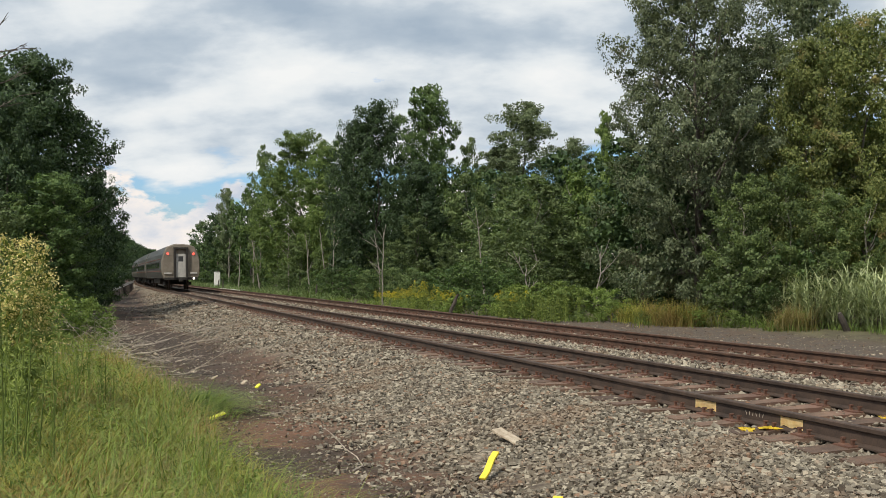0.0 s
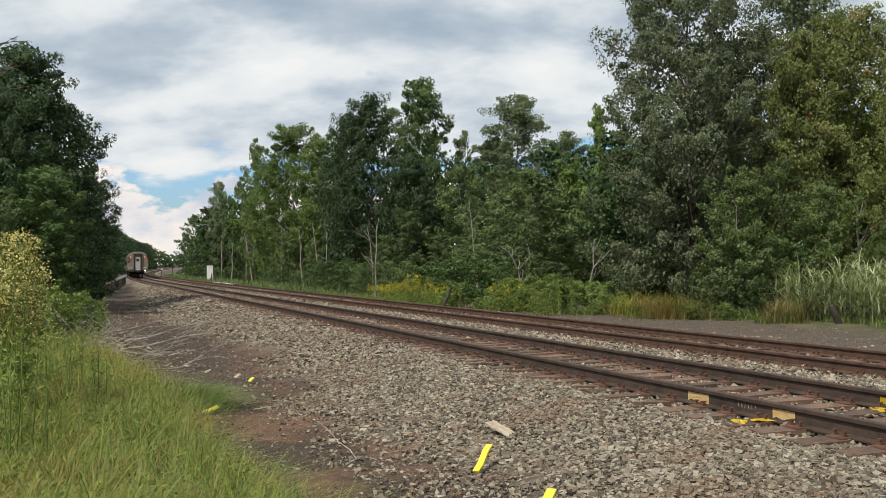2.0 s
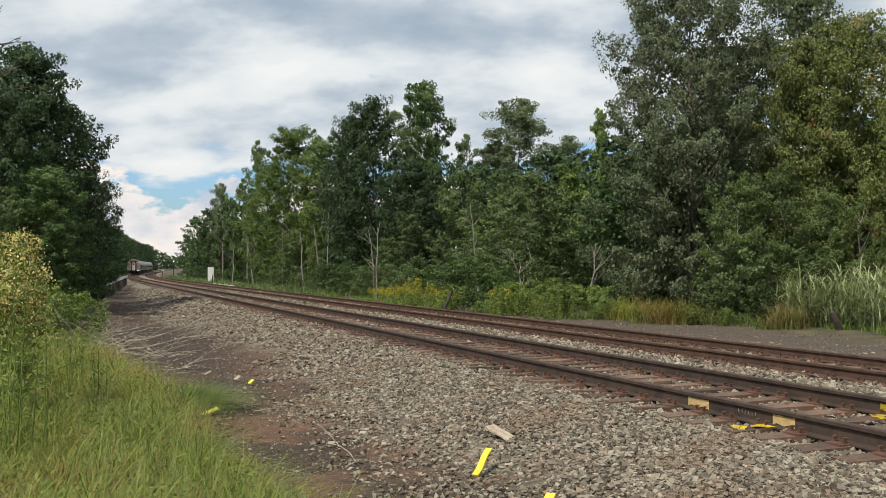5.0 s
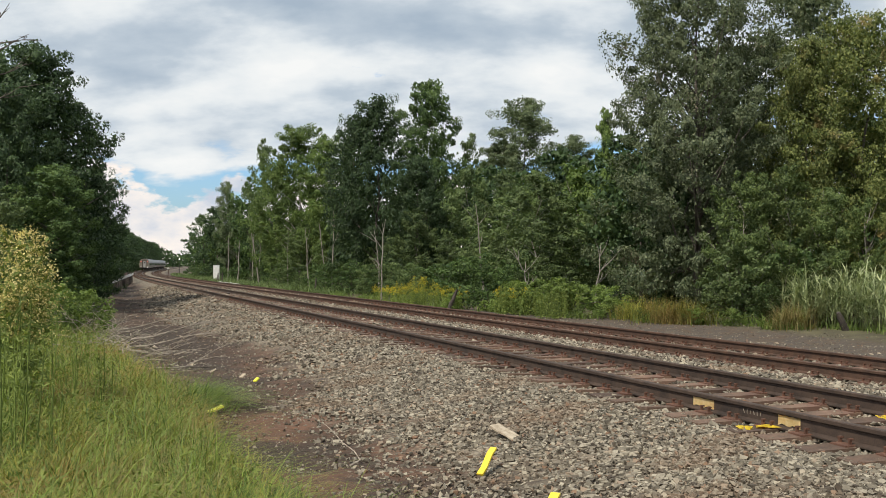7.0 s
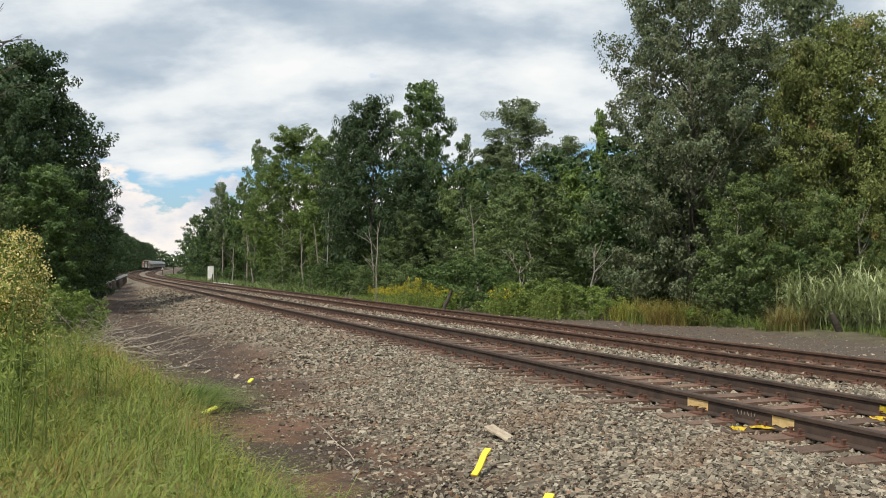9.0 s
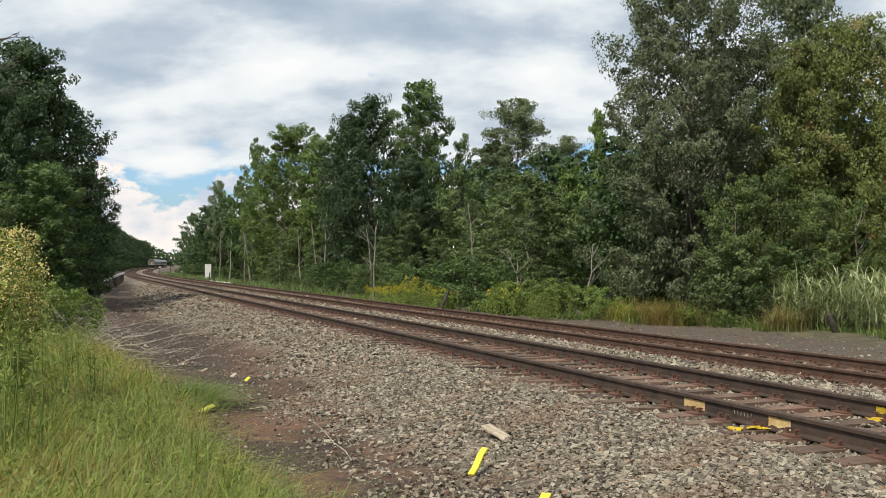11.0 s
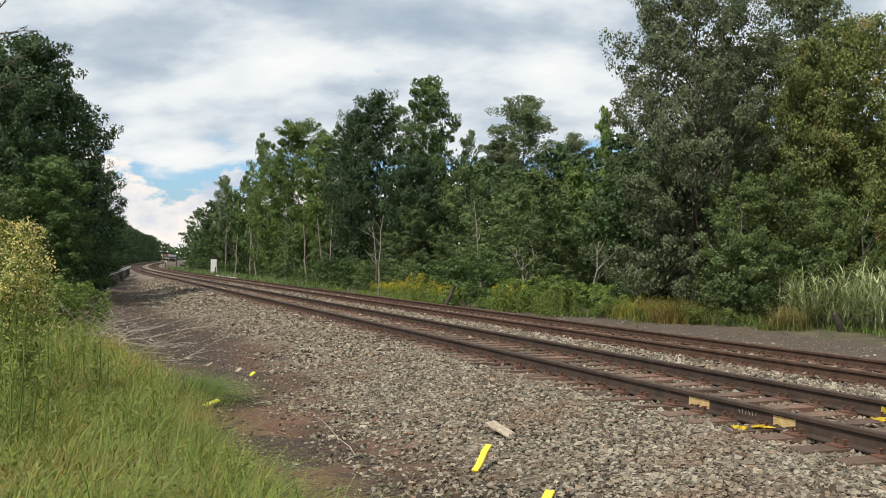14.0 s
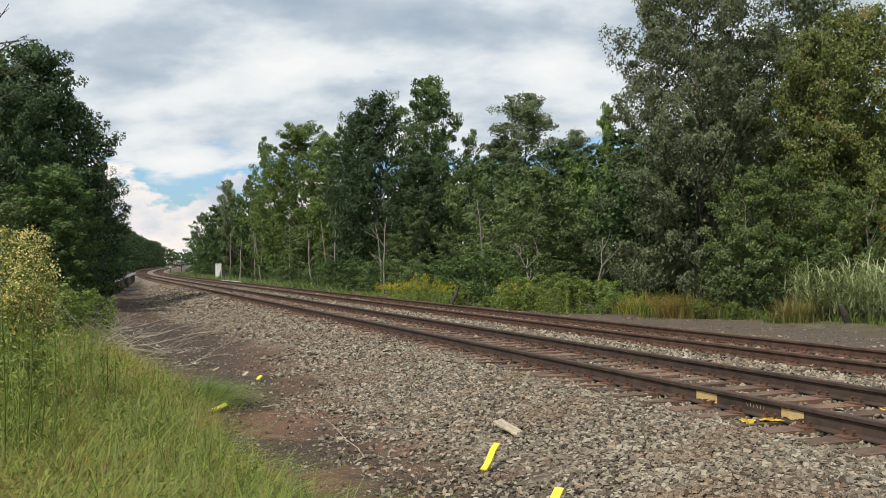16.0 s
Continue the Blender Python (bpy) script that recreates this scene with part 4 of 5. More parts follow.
def ballast():
    rng = np.random.default_rng(80)
    blocks, lumps = stone_protos(rng, 20, True), stone_protos(rng, 20, False)
    bands = [(2.2, 5.7, 4.8, 16, 46000, 0.041), (1.2, 4.2, 5.5, 14, 5000, 0.020), (1.8, 5.7, 16, 36, 14000, 0.060), (-0.5, 3.4, 16, 62, 2600, 0.036), (5.3, 9.9, 5.0, 22, 17500, 0.048),
             (5.6, 9.9, 22, 40, 4500, 0.07), (8.1, 9.6, 6, 40, 7000, 0.065), (9.6, 13.2, 6, 34, 8000, 0.06), (0.8, 3.6, 6, 26, 3200, 0.032), (12.8, 20, 10, 34, 5500, 0.030),
             (1.0, 5.7, 36, 85, 7000, 0.085), (5.6, 13.0, 40, 80, 4000, 0.09)]
    vs, fs, base = [], [], 0
    near = []
    for u0, u1, y0, y1, n, size in bands:
        protos = blocks if n >= 18000 else lumps
        y = y0 + (y1 - y0) * rng.uniform(0, 1, n) ** 1.25
        u = rng.uniform(u0, u1, n)
        if u1 <= 5.7:
            # stones thin out towards the bare earth in uneven tongues
            wave = 0.55 * np.sin(0.9 * y + 1.1 * u) + 0.45 * np.sin(2.3 * y - 1.6 * u + 1.0) + 0.3 * np.sin(4.1 * y + 3.0 * u)
            keep = (u - bed_edge(y) + 0.30 + 0.50 * wave) / 1.1 > rng.uniform(0, 1, n)
            keep |= rng.uniform(0, 1, n) < np.interp(y, [8, 11, 15, 18], [0.11, 0.08, 0.04, 0.02])
            if size < 0.038:
                keep = rng.uniform(0, 1, n) < 0.7
            u, y = u[keep], y[keep]
        s = size * rng.uniform(0.42, 1.25, len(u))
        p = on_ground(u, y, 0.0)
        p[:, 2] += s * rng.uniform(0.05, 0.4, len(u))
        a = rng.uniform(0, 2 * math.pi, len(u))
        tilt = rng.normal(0, 0.8, len(u))
        which = rng.integers(0, len(protos), len(u))
        for k, (V, F) in enumerate(protos):
            sel = np.where(which == k)[0]
            if u0 == 2.2 and k < 3:
                close = sel[np.argsort(y[sel])[:100]]
                near += [(k, p[i], s[i], a[i], tilt[i]) for i in close]
                sel = np.setdiff1d(sel, close)
            c, t = np.cos(tilt[sel]), np.sin(tilt[sel])
            X = np.repeat(V[None], len(sel), 0)
            X = np.stack([X[..., 0], X[..., 1] * c[:, None] - X[..., 2] * t[:, None], X[..., 1] * t[:, None] + X[..., 2] * c[:, None]], -1)
            X = np.einsum("nij,nkj->nki", rot_z(a[sel]), X) * s[sel][:, None, None] + p[sel][:, None, :]
            vs.append(X.reshape(-1, 3))
            fs.append((F[None] + base + (np.arange(len(sel)) * len(V))[:, None, None]).reshape(-1, 3))
            base += len(sel) * len(V)
    bed = tagged(part_mesh("ballast", arrays_mesh("ballast", np.concatenate(vs), np.concatenate(fs)), M["stone"]),
                 "grey and brown crushed stone ballast", "ballast", kind="stuff")
    shared = [arrays_mesh("stone", V, F) for V, F in blocks[:3]]
    for me in shared:
        me.materials.append(M["stone"])
    for k, p, s, a, tilt in near:
        ob = part_mesh("stone", shared[k], None, bed, "", pose(*p, math.degrees(tilt), 0, math.degrees(a)))
        ob.scale = (s, s, s)


# --- train ---
SPEED, START = 34.2, 81.5
CAR, GAP = 25.9, 0.5


def car_section(w, top, low):
    """The rounded outline of a tube-sided coach: half width w, from low to top."""
    pts = [(-w * 0.90, low), (-w * 0.985, low + 0.45), (-w, 1.9), (-w * 0.985, 2.5), (-w * 0.90, 3.05), (-w * 0.72, top - 0.22), (-w * 0.4, top - 0.04), (0, top)]
    return pts + [(-x, z) for x, z in pts[-2::-1]]


def coach_parts(t):
    sec = car_section(1.56, 3.86, 1.02)
    bm = bmesh.new()
    rings = [[bm.verts.new((x, y, z)) for x, z in sec] for y in (0.28, 0.30, CAR - 0.3, CAR - 0.28)]
    for r0, r1 in zip(rings, rings[1:]):
        for j in range(len(sec)):
            k = (j + 1) % len(sec)
            bm.faces.new((r0[j], r0[k], r1[k], r1[j]))
    bm.faces.new(rings[-1])
    part("body", bm, M["steel"], t, "fluted stainless steel tube body")
    # end wall with rounded rim
    bm = bmesh.new()
    r0 = [bm.verts.new((x, 0.29, z)) for x, z in sec]
    r1 = [bm.verts.new((x * 0.96, 0.10, 1.02 + (z - 1.02) * 0.975)) for x, z in sec]
    for j in range(len(sec)):
        k = (j + 1) % len(sec)
        bm.faces.new((r0[k], r0[j], r1[j], r1[k]))
    bm.faces.new(r1[::-1])
    part("end_wall", bm, M["steel_end"], t, "tan-grey steel end wall")
    # passage frame, door, window
    bm = bmesh.new()
    for x in (-0.52, 0.52):
        add_box(bm, (0.16, 0.22, 2.45), (x * 0.96, 0.0, 2.25), bevel=0.02)
    add_box(bm, (1.2, 0.22, 0.16), (0, 0.0, 3.50), bevel=0.02)
    part("passage_frame", bm, M["dark"], t, "dark rubber passage frame")
    bm = bmesh.new()
    add_box(bm, (0.78, 0.06, 1.95), (0, 0.06, 2.06), bevel=0.015)
    door = part("end_door", bm, M["door_grey"], t, "pale end door")
    bm = bmesh.new()
    add_box(bm, (0.40, 0.03, 0.44), (0, 0.035, 2.62), bevel=0.02)
    part("door_window", bm, M["glass"], door, "dark door window")
    for x in (-1.03, 1.03):
        bm = bmesh.new()
        bmesh.ops.create_cone(bm, cap_ends=True, segments=16, radius1=0.10, radius2=0.085, depth=0.07, matrix=pose(x, 0.07, 3.05, 90))
        part("marker_light", bm, M["red_lamp"], t, "red marker light")
        bm = bmesh.new()
        add_box(bm, (0.60, 0.10, 0.14), (x, 0.07, 1.42), bevel=0.02)
        part("step_light", bm, M["door_grey"], t, "pale grab panel")
    bm = bmesh.new()
    add_box(bm, (2.7, 0.25, 0.22), (0, 0.15, 0.98), bevel=0.03)
    part("buffer_beam", bm, M["dark"], t)
    bm = bmesh.new()
    bmesh.ops.create_cone(bm, cap_ends=True, segments=12, radius1=0.09, radius2=0.09, depth=0.06, matrix=pose(1.05, 0.0, 1.0, 90))
    part("lamp", bm, M["lit_lamp"], t, "small white lamp")
    bm = bmesh.new()
    add_box(bm, (0.26, 0.55, 0.26), (0, -0.1, 0.86), bevel=0.04)
    part("coupler", bm, M["dark"], t, "steel coupler")
    # side windows
    for x, s in ((-1.558, -1), (1.558, 1)):
        bm = bmesh.new()
        add_box(bm, (0.03, CAR - 4.6, 0.66), (x, CAR / 2, 2.12), (0, 0, 0), 0.01)
        band = part("window_band", bm, M["dark"], t, "black window band")
        bm = bmesh.new()
        add_box(bm, (0.03, 1.45, 0.46), (x + s * 0.012, 0, 2.12), bevel=0.01)
        pane = bpy.data.meshes.new("window")
        bm.to_mesh(pane)
        bm.free()
        pane.materials.append(M["glass"])
        for i in range(12):
            part_mesh("window", pane, None, band, "", pose(0, 3.2 + i * 1.77, 0))
        bm = bmesh.new()
        for z in (1.62, 2.62):
            add_box(bm, (0.02, CAR - 0.8, 0.055), (x * 0.998, CAR / 2, z))
        part("stripe", bm, M["stripe"], t, "thin coloured stripes")
    # roof vent, trucks
    bm = bmesh.new()
    add_box(bm, (0.9, CAR - 3, 0.10), (0, CAR / 2, 3.86), bevel=0.03)
    part("roof_duct", bm, M["steel"], t)
    for yc in (4.0, CAR - 4.0):
        bm = bmesh.new()
        for x in (-1.0, 1.0):
            add_box(bm, (0.16, 3.0, 0.26), (x, yc, 0.56), bevel=0.04)
        add_box(bm, (2.0, 0.5, 0.3), (0, yc, 0.62), bevel=0.04)
        truck = part("truck", bm, M["dark"], t, "dark steel truck frame")
        for dy in (-1.3, 1.3):
            for x in (-0.75, 0.75):
                bm = bmesh.new()
                bmesh.ops.create_cone(bm, cap_ends=True, segments=24, radius1=0.46, radius2=0.45, depth=0.13, matrix=pose(x, yc + dy, 0.46, 0, 90))
                part("wheel", bm, M["rail_side"], truck, "steel wheel")
    bm = bmesh.new()
    add_box(bm, (2.3, 9.0, 0.5), (0, CAR / 2, 0.75), bevel=0.06)
    part("underframe_box", bm, M["dark"], t)


def lamp_material(name, color, strength):
    m, nt, b = material(name)
    b.inputs["Base Color"].default_value = (*color, 1)
    b.inputs["Emission Color"].default_value = (*color, 1)
    b.inputs["Emission Strength"].default_value = strength
    return m


def glass_material():
    m, nt, b = material("dark_glass")
    b.inputs["Base Color"].default_value = (0.012, 0.014, 0.015, 1)
    b.inputs["Roughness"].default_value = 0.06
    return m


M["glass"] = glass_material()
M["door_grey"] = surface("worn_grey_paint", (0.30, 0.29, 0.27), (0.48, 0.46, 0.43), 3, 0.6)
M["red_lamp"] = lamp_material("red_lamp", (1.0, 0.10, 0.07), 1.6)
M["lit_lamp"] = lamp_material("lit_lamp", (1.0, 0.96, 0.88), 2.5)
M["stripe"] = surface("stripe_paint", (0.15, 0.06, 0.05), (0.24, 0.10, 0.08), 4, 0.5)


def train():
    cars = []
    for i in range(6):
        t = thing("passenger_coach", pose(0, 0, 0), "stainless steel tube-sided passenger coach with window band" if i else "last stainless coach with end door and red marker lights", "train car", "passenger train")
        if i == 0:
            coach_parts(t)
            cars.append(t)
        else:
            scene.collection.objects.unlink(t)
            bpy.data.objects.remove(t)
            c = copy_thing(cars[0], pose(0, 0, 0))
            cars.append(tagged(c, "stainless steel tube-sided passenger coach with window band", "train car", "passenger train"))
    return cars


def on_line(s):
    """The main line s metres along it."""
    return Vector((MAIN + float(swing(s)), s, float(grade(s))))


def coach_pose(i, t):
    s = START + SPEED * t + i * (CAR + GAP)
    a, b = on_line(s + 4.0), on_line(s + CAR - 4.0)
    d = b - a
    yaw = -math.degrees(math.atan2(d.x, d.y))
    pitch = math.degrees(math.atan2(d.z, math.hypot(d.x, d.y)))
    return Matrix.Translation(a) @ pose(0, 0, 0, pitch, 0, yaw) @ Matrix.Translation((0, -4.0, 0))


COACHES = train()


def motions():
    for i, c in enumerate(COACHES):
        walk(c, [(t * 0.5, coach_pose(i, t * 0.5)) for t in range(33)])


ballast()


# --- things beside the line ---
def relay_case():
    p = place(15.0, 127.0)
    t = thing("relay_case", pose(*p, 0, 0, -6), "white painted steel signal relay case", "relay case")
    bm = bmesh.new()
    add_box(bm, (0.78, 0.62, 2.0), (0, 0, 1.12), bevel=0.03)
    part("cabinet", bm, M["white"], t)
    bm = bmesh.new()
    add_box(bm, (0.66, 0.03, 1.75), (0, -0.32, 1.12), bevel=0.012)
    door = part("door", bm, M["white"], t)
    bm = bmesh.new()
    add_box(bm, (0.04, 0.05, 0.18), (0.24, -0.355, 1.1), bevel=0.01)
    part("handle", bm, M["dark"], door, "dark handle")
    bm = bmesh.new()
    add_box(bm, (0.84, 0.70, 0.07), (0, 0, 2.15), bevel=0.02)
    part("roof", bm, M["white"], t)
    for x in (-0.33, 0.33):
        bm = bmesh.new()
        add_box(bm, (0.10, 0.5, 0.24), (x, 0, 0.02), bevel=0.01)
        part("leg", bm, M["dark"], t)


def fence_post(u, y, h, lean, turn, label, girth=0.075):
    rng = np.random.default_rng(int(y * 10))
    bm = bmesh.new()
    pts = [(rng.normal(0, 0.012), rng.normal(0, 0.012), -0.2 + (h + 0.2) * i / 5) for i in range(6)]
    add_tube(bm, pts, [girth * k for k in (1.15, 1.05, 1.0, 0.98, 0.9, 0.55)], 8)
    ob = part("post", bm, M["post"], None, smooth=False)
    ob.matrix_basis = pose(*place(u, y), 0, lean, turn)
    tagged(ob, label, "post", "old posts")


def branch_mesh(rng, length, girth, twigs):
    bm = bmesh.new()

    def grow(p, d, n, g, depth):
        pts, cur = [p], p
        for _ in range(4):
            d = (d + Vector(rng.normal(0, 0.36, 3)) * Vector((1, 1, 0.2))).normalized()
            cur = cur + d * n / 4
            pts.append(cur)
        add_tube(bm, pts, [g * (1 - 0.2 * i) for i in range(5)], 5)
        if depth:
            for _ in range(depth):
                k = int(rng.integers(1, 5))
                e = Vector((d.x + rng.normal(0, 0.6), d.y + rng.normal(0, 0.6), rng.normal(0.03, 0.09)))
                e = (e + Vector((0.2, 0, 0))).normalized() if Vector((e.x, e.y)).length < 0.4 else e.normalized()
                grow(pts[k], e, n * rng.uniform(0.3, 0.6), g * 0.5, depth - 1)

    grow(Vector((0, 0, 0)), Vector((1, 0, 0.05)), length, girth, twigs)
    me = bpy.data.meshes.new("branch")
    bm.to_mesh(me)
    bm.free()
    return me


def brush():
    """Cut branches dumped along the edge of the bed."""
    rng = np.random.default_rng(90)
    kinds = []
    for i in range(9):
        me = branch_mesh(rng, rng.uniform(0.6, 1.3), rng.uniform(0.012, 0.026), 3 if i % 2 else 2)
        me.materials.append(M["deadwood"] if i % 3 else M["bark"])
        kinds.append(me)
    pile = thing("brush_pile", pose(0, 0, 0), "tangled heap of grey dead branches on bare earth", "brush")
    for i in range(110):
        y = 17.5 + 14 * rng.uniform() ** 1.3
        u = float(grass_edge(y)) + rng.uniform(-0.3, 1.25) * (0.6 + 0.02 * y)
        p = place(u, y, rng.uniform(0.05, 0.16))
        ob = part_mesh("branch", kinds[i % 9], None, pile, "", pose(*p, rng.normal(0, 14), rng.normal(-4, 10), rng.uniform(0, 360)))
        ob.scale = (0.85, 0.85, 0.9)
    # a fallen limb across the heap
    for u, y, turn, size in ((0.85, 23.6, 14, 2.3), (0.7, 20.6, -8, 1.7), (0.5, 27.0, 4, 2.0), (1.5, 25.6, 24, 1.8)):
        ob = part_mesh("branch", kinds[1], None, None, "", pose(*place(u, y, 0.12), 0, -2, turn))
        ob.scale = (size, size, size)
        tagged(ob, "thick grey fallen limb lying on the brush", "branch", "fallen branches")
    # single branches lying clear of the heap
    for u, y, r, k, lab in ((2.2, 14.6, 12, 3, "pale dry branch lying on the stones"), (1.9, 19.5, 8, 5, "long grey branch lying on the earth"), (2.05, 12.6, 25, 4, "dry twig on bare earth"),
                            (2.35, 9.0, 30, 2, "dry twig on bare earth"), (1.75, 9.4, 15, 6, "dry twig on bare earth")):
        ob = part_mesh("branch", kinds[k], None, None, "", pose(*place(u, y, 0.03), 0, 0, r))
        ob.scale = (0.62, 0.62, 0.5)
        tagged(ob, lab, "branch", "fallen branches")


def strip(name, u, y, length, width, turn, tilt, mat, label, lift=0.055):
    bm = bmesh.new()
    add_box(bm, (length, width, 0.022), bevel=0.004)
    bmesh.ops.subdivide_edges(bm, edges=[e for e in bm.edges if abs(e.verts[0].co.x - e.verts[1].co.x) > length * 0.5], cuts=3)
    for v in bm.verts:
        v.co.z += 0.02 * math.sin(v.co.x * 9)
        v.co.y += 0.012 * math.sin(v.co.x * 13)
    ob = part(name, bm, mat)
    ob.matrix_basis = pose(*place(u, y, lift), 0, tilt, turn)
    tagged(ob, label, "marker")


def rail_paint(u, y0, y1, z0, z1, mat, label):
    """A paint mark on the near face of a rail web."""
    bm = bmesh.new()
    n = 6
    top = [bm.verts.new((u - 0.0135, y0 + (y1 - y0) * i / n, z1 - 0.006 * (i % 2))) for i in range(n + 1)]
    low = [bm.verts.new((u - 0.0165, y0 + (y1 - y0) * i / n, z0 + 0.010 * ((i * 7) % 3))) for i in range(n + 1)]
    for i in range(n):
        bm.faces.new((top[i], top[i + 1], low[i + 1], low[i]))
    bmesh.ops.solidify(bm, geom=list(bm.faces), thickness=0.003)
    tagged(part("paint_mark", bm, mat), label, "paint mark", "track markings")


def splash(u, y, r, mat, label, z=None, seed=1):
    """An uneven flat blot of paint lying on tie and stones."""
    rng = np.random.default_rng(seed)
    bm = bmesh.new()
    ring = [bm.verts.new((r * rng.uniform(0.45, 1.2) * math.cos(a), r * 1.3 * rng.uniform(0.45, 1.2) * math.sin(a), rng.normal(0, 0.006)))
            for a in (2 * math.pi * i / 14 for i in range(14))]
    mid = bm.verts.new((0, 0, 0.02))
    for i in range(14):
        bm.faces.new((ring[i], ring[(i + 1) % 14], mid))
    bmesh.ops.solidify(bm, geom=list(bm.faces), thickness=0.012)
    ob = part("paint_splash", bm, mat)
    p = place(u, y, 0.03)
    if z is not None:
        p.z = z
    ob.matrix_basis = pose(*p)
    tagged(ob, label, "paint mark", "track markings")


def markings():
    near, far = MAIN - GAUGE / 2, MAIN + GAUGE / 2
    rail_paint(near, 8.28, 8.64, -0.150, -0.050, M["yellow_rail"], "faded yellow paint on the rail web")
    rail_paint(near, 7.00, 7.30, -0.150, -0.050, M["yellow_rail"], "faded yellow paint on the rail web")
    rail_paint(far, 7.2, 7.50, -0.150, -0.060, M["yellow"], "yellow paint on the rail web")
    splash(near - 0.10, 7.33, 0.12, M["yellow"], "bright yellow paint on the tie plate", -0.163, 3)
    splash(near - 0.33, 7.38, 0.08, M["yellow"], "bright yellow paint on the tie end", -0.170, 4)
    splash(far - 0.13, 7.36, 0.10, M["yellow"], "bright yellow paint on the tie plate", -0.168, 5)
    # chalked figures that cannot be read: plain bars
    for i in range(6):
        bm = bmesh.new()
        add_box(bm, (0.003, 0.007, 0.042), (near - 0.0135, 7.80 - i * 0.05, -0.088), (20 * (i % 3 - 1), 0, 0))
        tagged(part("chalk_mark", bm, M["deadwood"]), "small white chalk bar on the rail", "chalk mark", "track markings")
    strip("plastic_strip", 3.36, 7.98, 0.34, 0.065, 36, -27, M["yellow"], "bright yellow plastic strip lying on ballast", 0.13)
    strip("plastic_strip", 3.13, 6.265, 0.37, 0.075, 42, -27, M["yellow"], "bright yellow plastic strip lying on ballast", 0.13)
    strip("plastic_bag", 1.46, 12.3, 0.20, 0.12, 8, -8, M["lime"], "crumpled lime-yellow plastic on the grass edge", 0.07)
    strip("plastic_scrap", 2.52, 15.7, 0.10, 0.07, 30, -20, M["lime"], "small pale yellow plastic scrap", 0.06)
    strip("wood_chunk", 4.0, 9.0, 0.30, 0.17, -58, 32, M["splinter"], "splintered pale chunk of wood on ballast", 0.07)
    for k, (u, y) in enumerate(((2.0, 17.2), (2.4, 16.4), (1.7, 18.0), (1.3, 22.5), (2.3, 27.0), (3.0, 11.4))):
        strip("litter_scrap", u, y, 0.12, 0.07, 40 * k, -15, M["splinter"], "small pale scrap of litter on earth", 0.05)


def litter():
    """Broken bits of tie and pale chips strewn over the cinders."""
    rng = np.random.default_rng(171)
    for i in range(70):
        y = 11 + 24 * rng.uniform()
        u = rng.uniform(13.0, 15.4) + max(0.0, (26 - y) * 0.30) * rng.uniform(0, 1)
        n = rng.uniform(0.06, 0.30)
        strip("tie_splinter" if i % 3 else "pale_chip", u, y, n if i % 3 else 0.07, 0.05, rng.uniform(0, 180), rng.normal(0, 6),
              M["tie"] if i % 3 else M["splinter"], "brown splinter of old tie on the cinders" if i % 3 else "small pale chip of litter on the cinders", 0.02)


M["splinter"] = surface("splintered_wood", (0.26, 0.20, 0.14), (0.50, 0.43, 0.33), 14, 0.9, 0, 0.8)


def herb(name, u, y, spread, count, height, leaf, leaf_mat, flower_mat, label, seed, flower=0.25, puff=0.10, slim=0.25, droop=0.5, heads=110):
    """A clump of tall stems with narrow leaves and, on top, flower heads."""
    rng = np.random.default_rng(seed)
    p0 = place(u, y)
    t = thing(name, pose(*p0), label, "wild plant", "wild plants")
    leaf_pts = []
    for _ in range(count):
        a = Vector((rng.normal(0, spread), rng.normal(0, spread), -0.03))
        b = a + Vector((rng.normal(0, 0.075), rng.normal(0, 0.075), 1)) * height * rng.uniform(0.7, 1.1)
        bm = bmesh.new()
        add_tube(bm, [a, a.lerp(b, 0.5) + Vector((0.01, 0, 0)), b], [0.009, 0.007, 0.003], 4)
        stem = part("stem", bm, M["weed"], t)
        for _ in range(int(55 * height)):
            f = rng.uniform(0.03, 1.0)
            q, w = a.lerp(b, f), 0.07 * height * max(0.1, 1.15 - f)
            leaf_pts.append((q.x + rng.normal(0, w), q.y + rng.normal(0, w), q.z + rng.normal(0, 0.03)))
        if flower_mat:
            tops = []
            for _ in range(heads):
                f = rng.uniform(1 - flower, 1.03)
                q, w = a.lerp(b, f), puff * max(0.15, 1.25 - (f - 1 + flower) / flower)
                tops.append((q.x + rng.normal(0, w), q.y + rng.normal(0, w), q.z + rng.normal(0, 0.03)))
            V, F = leaf_quads(rng, np.array(tops), 0.030, 0.018, 0.3)
            tagged(part_mesh("flower_head", arrays_mesh("flower_head", V, F), M[flower_mat], stem), kind="stuff")
    V, F = leaf_quads(rng, np.array(leaf_pts), leaf, leaf * slim, 0.3, droop)
    tagged(part_mesh("foliage", arrays_mesh("foliage", V, F), M[leaf_mat], t), kind="stuff")


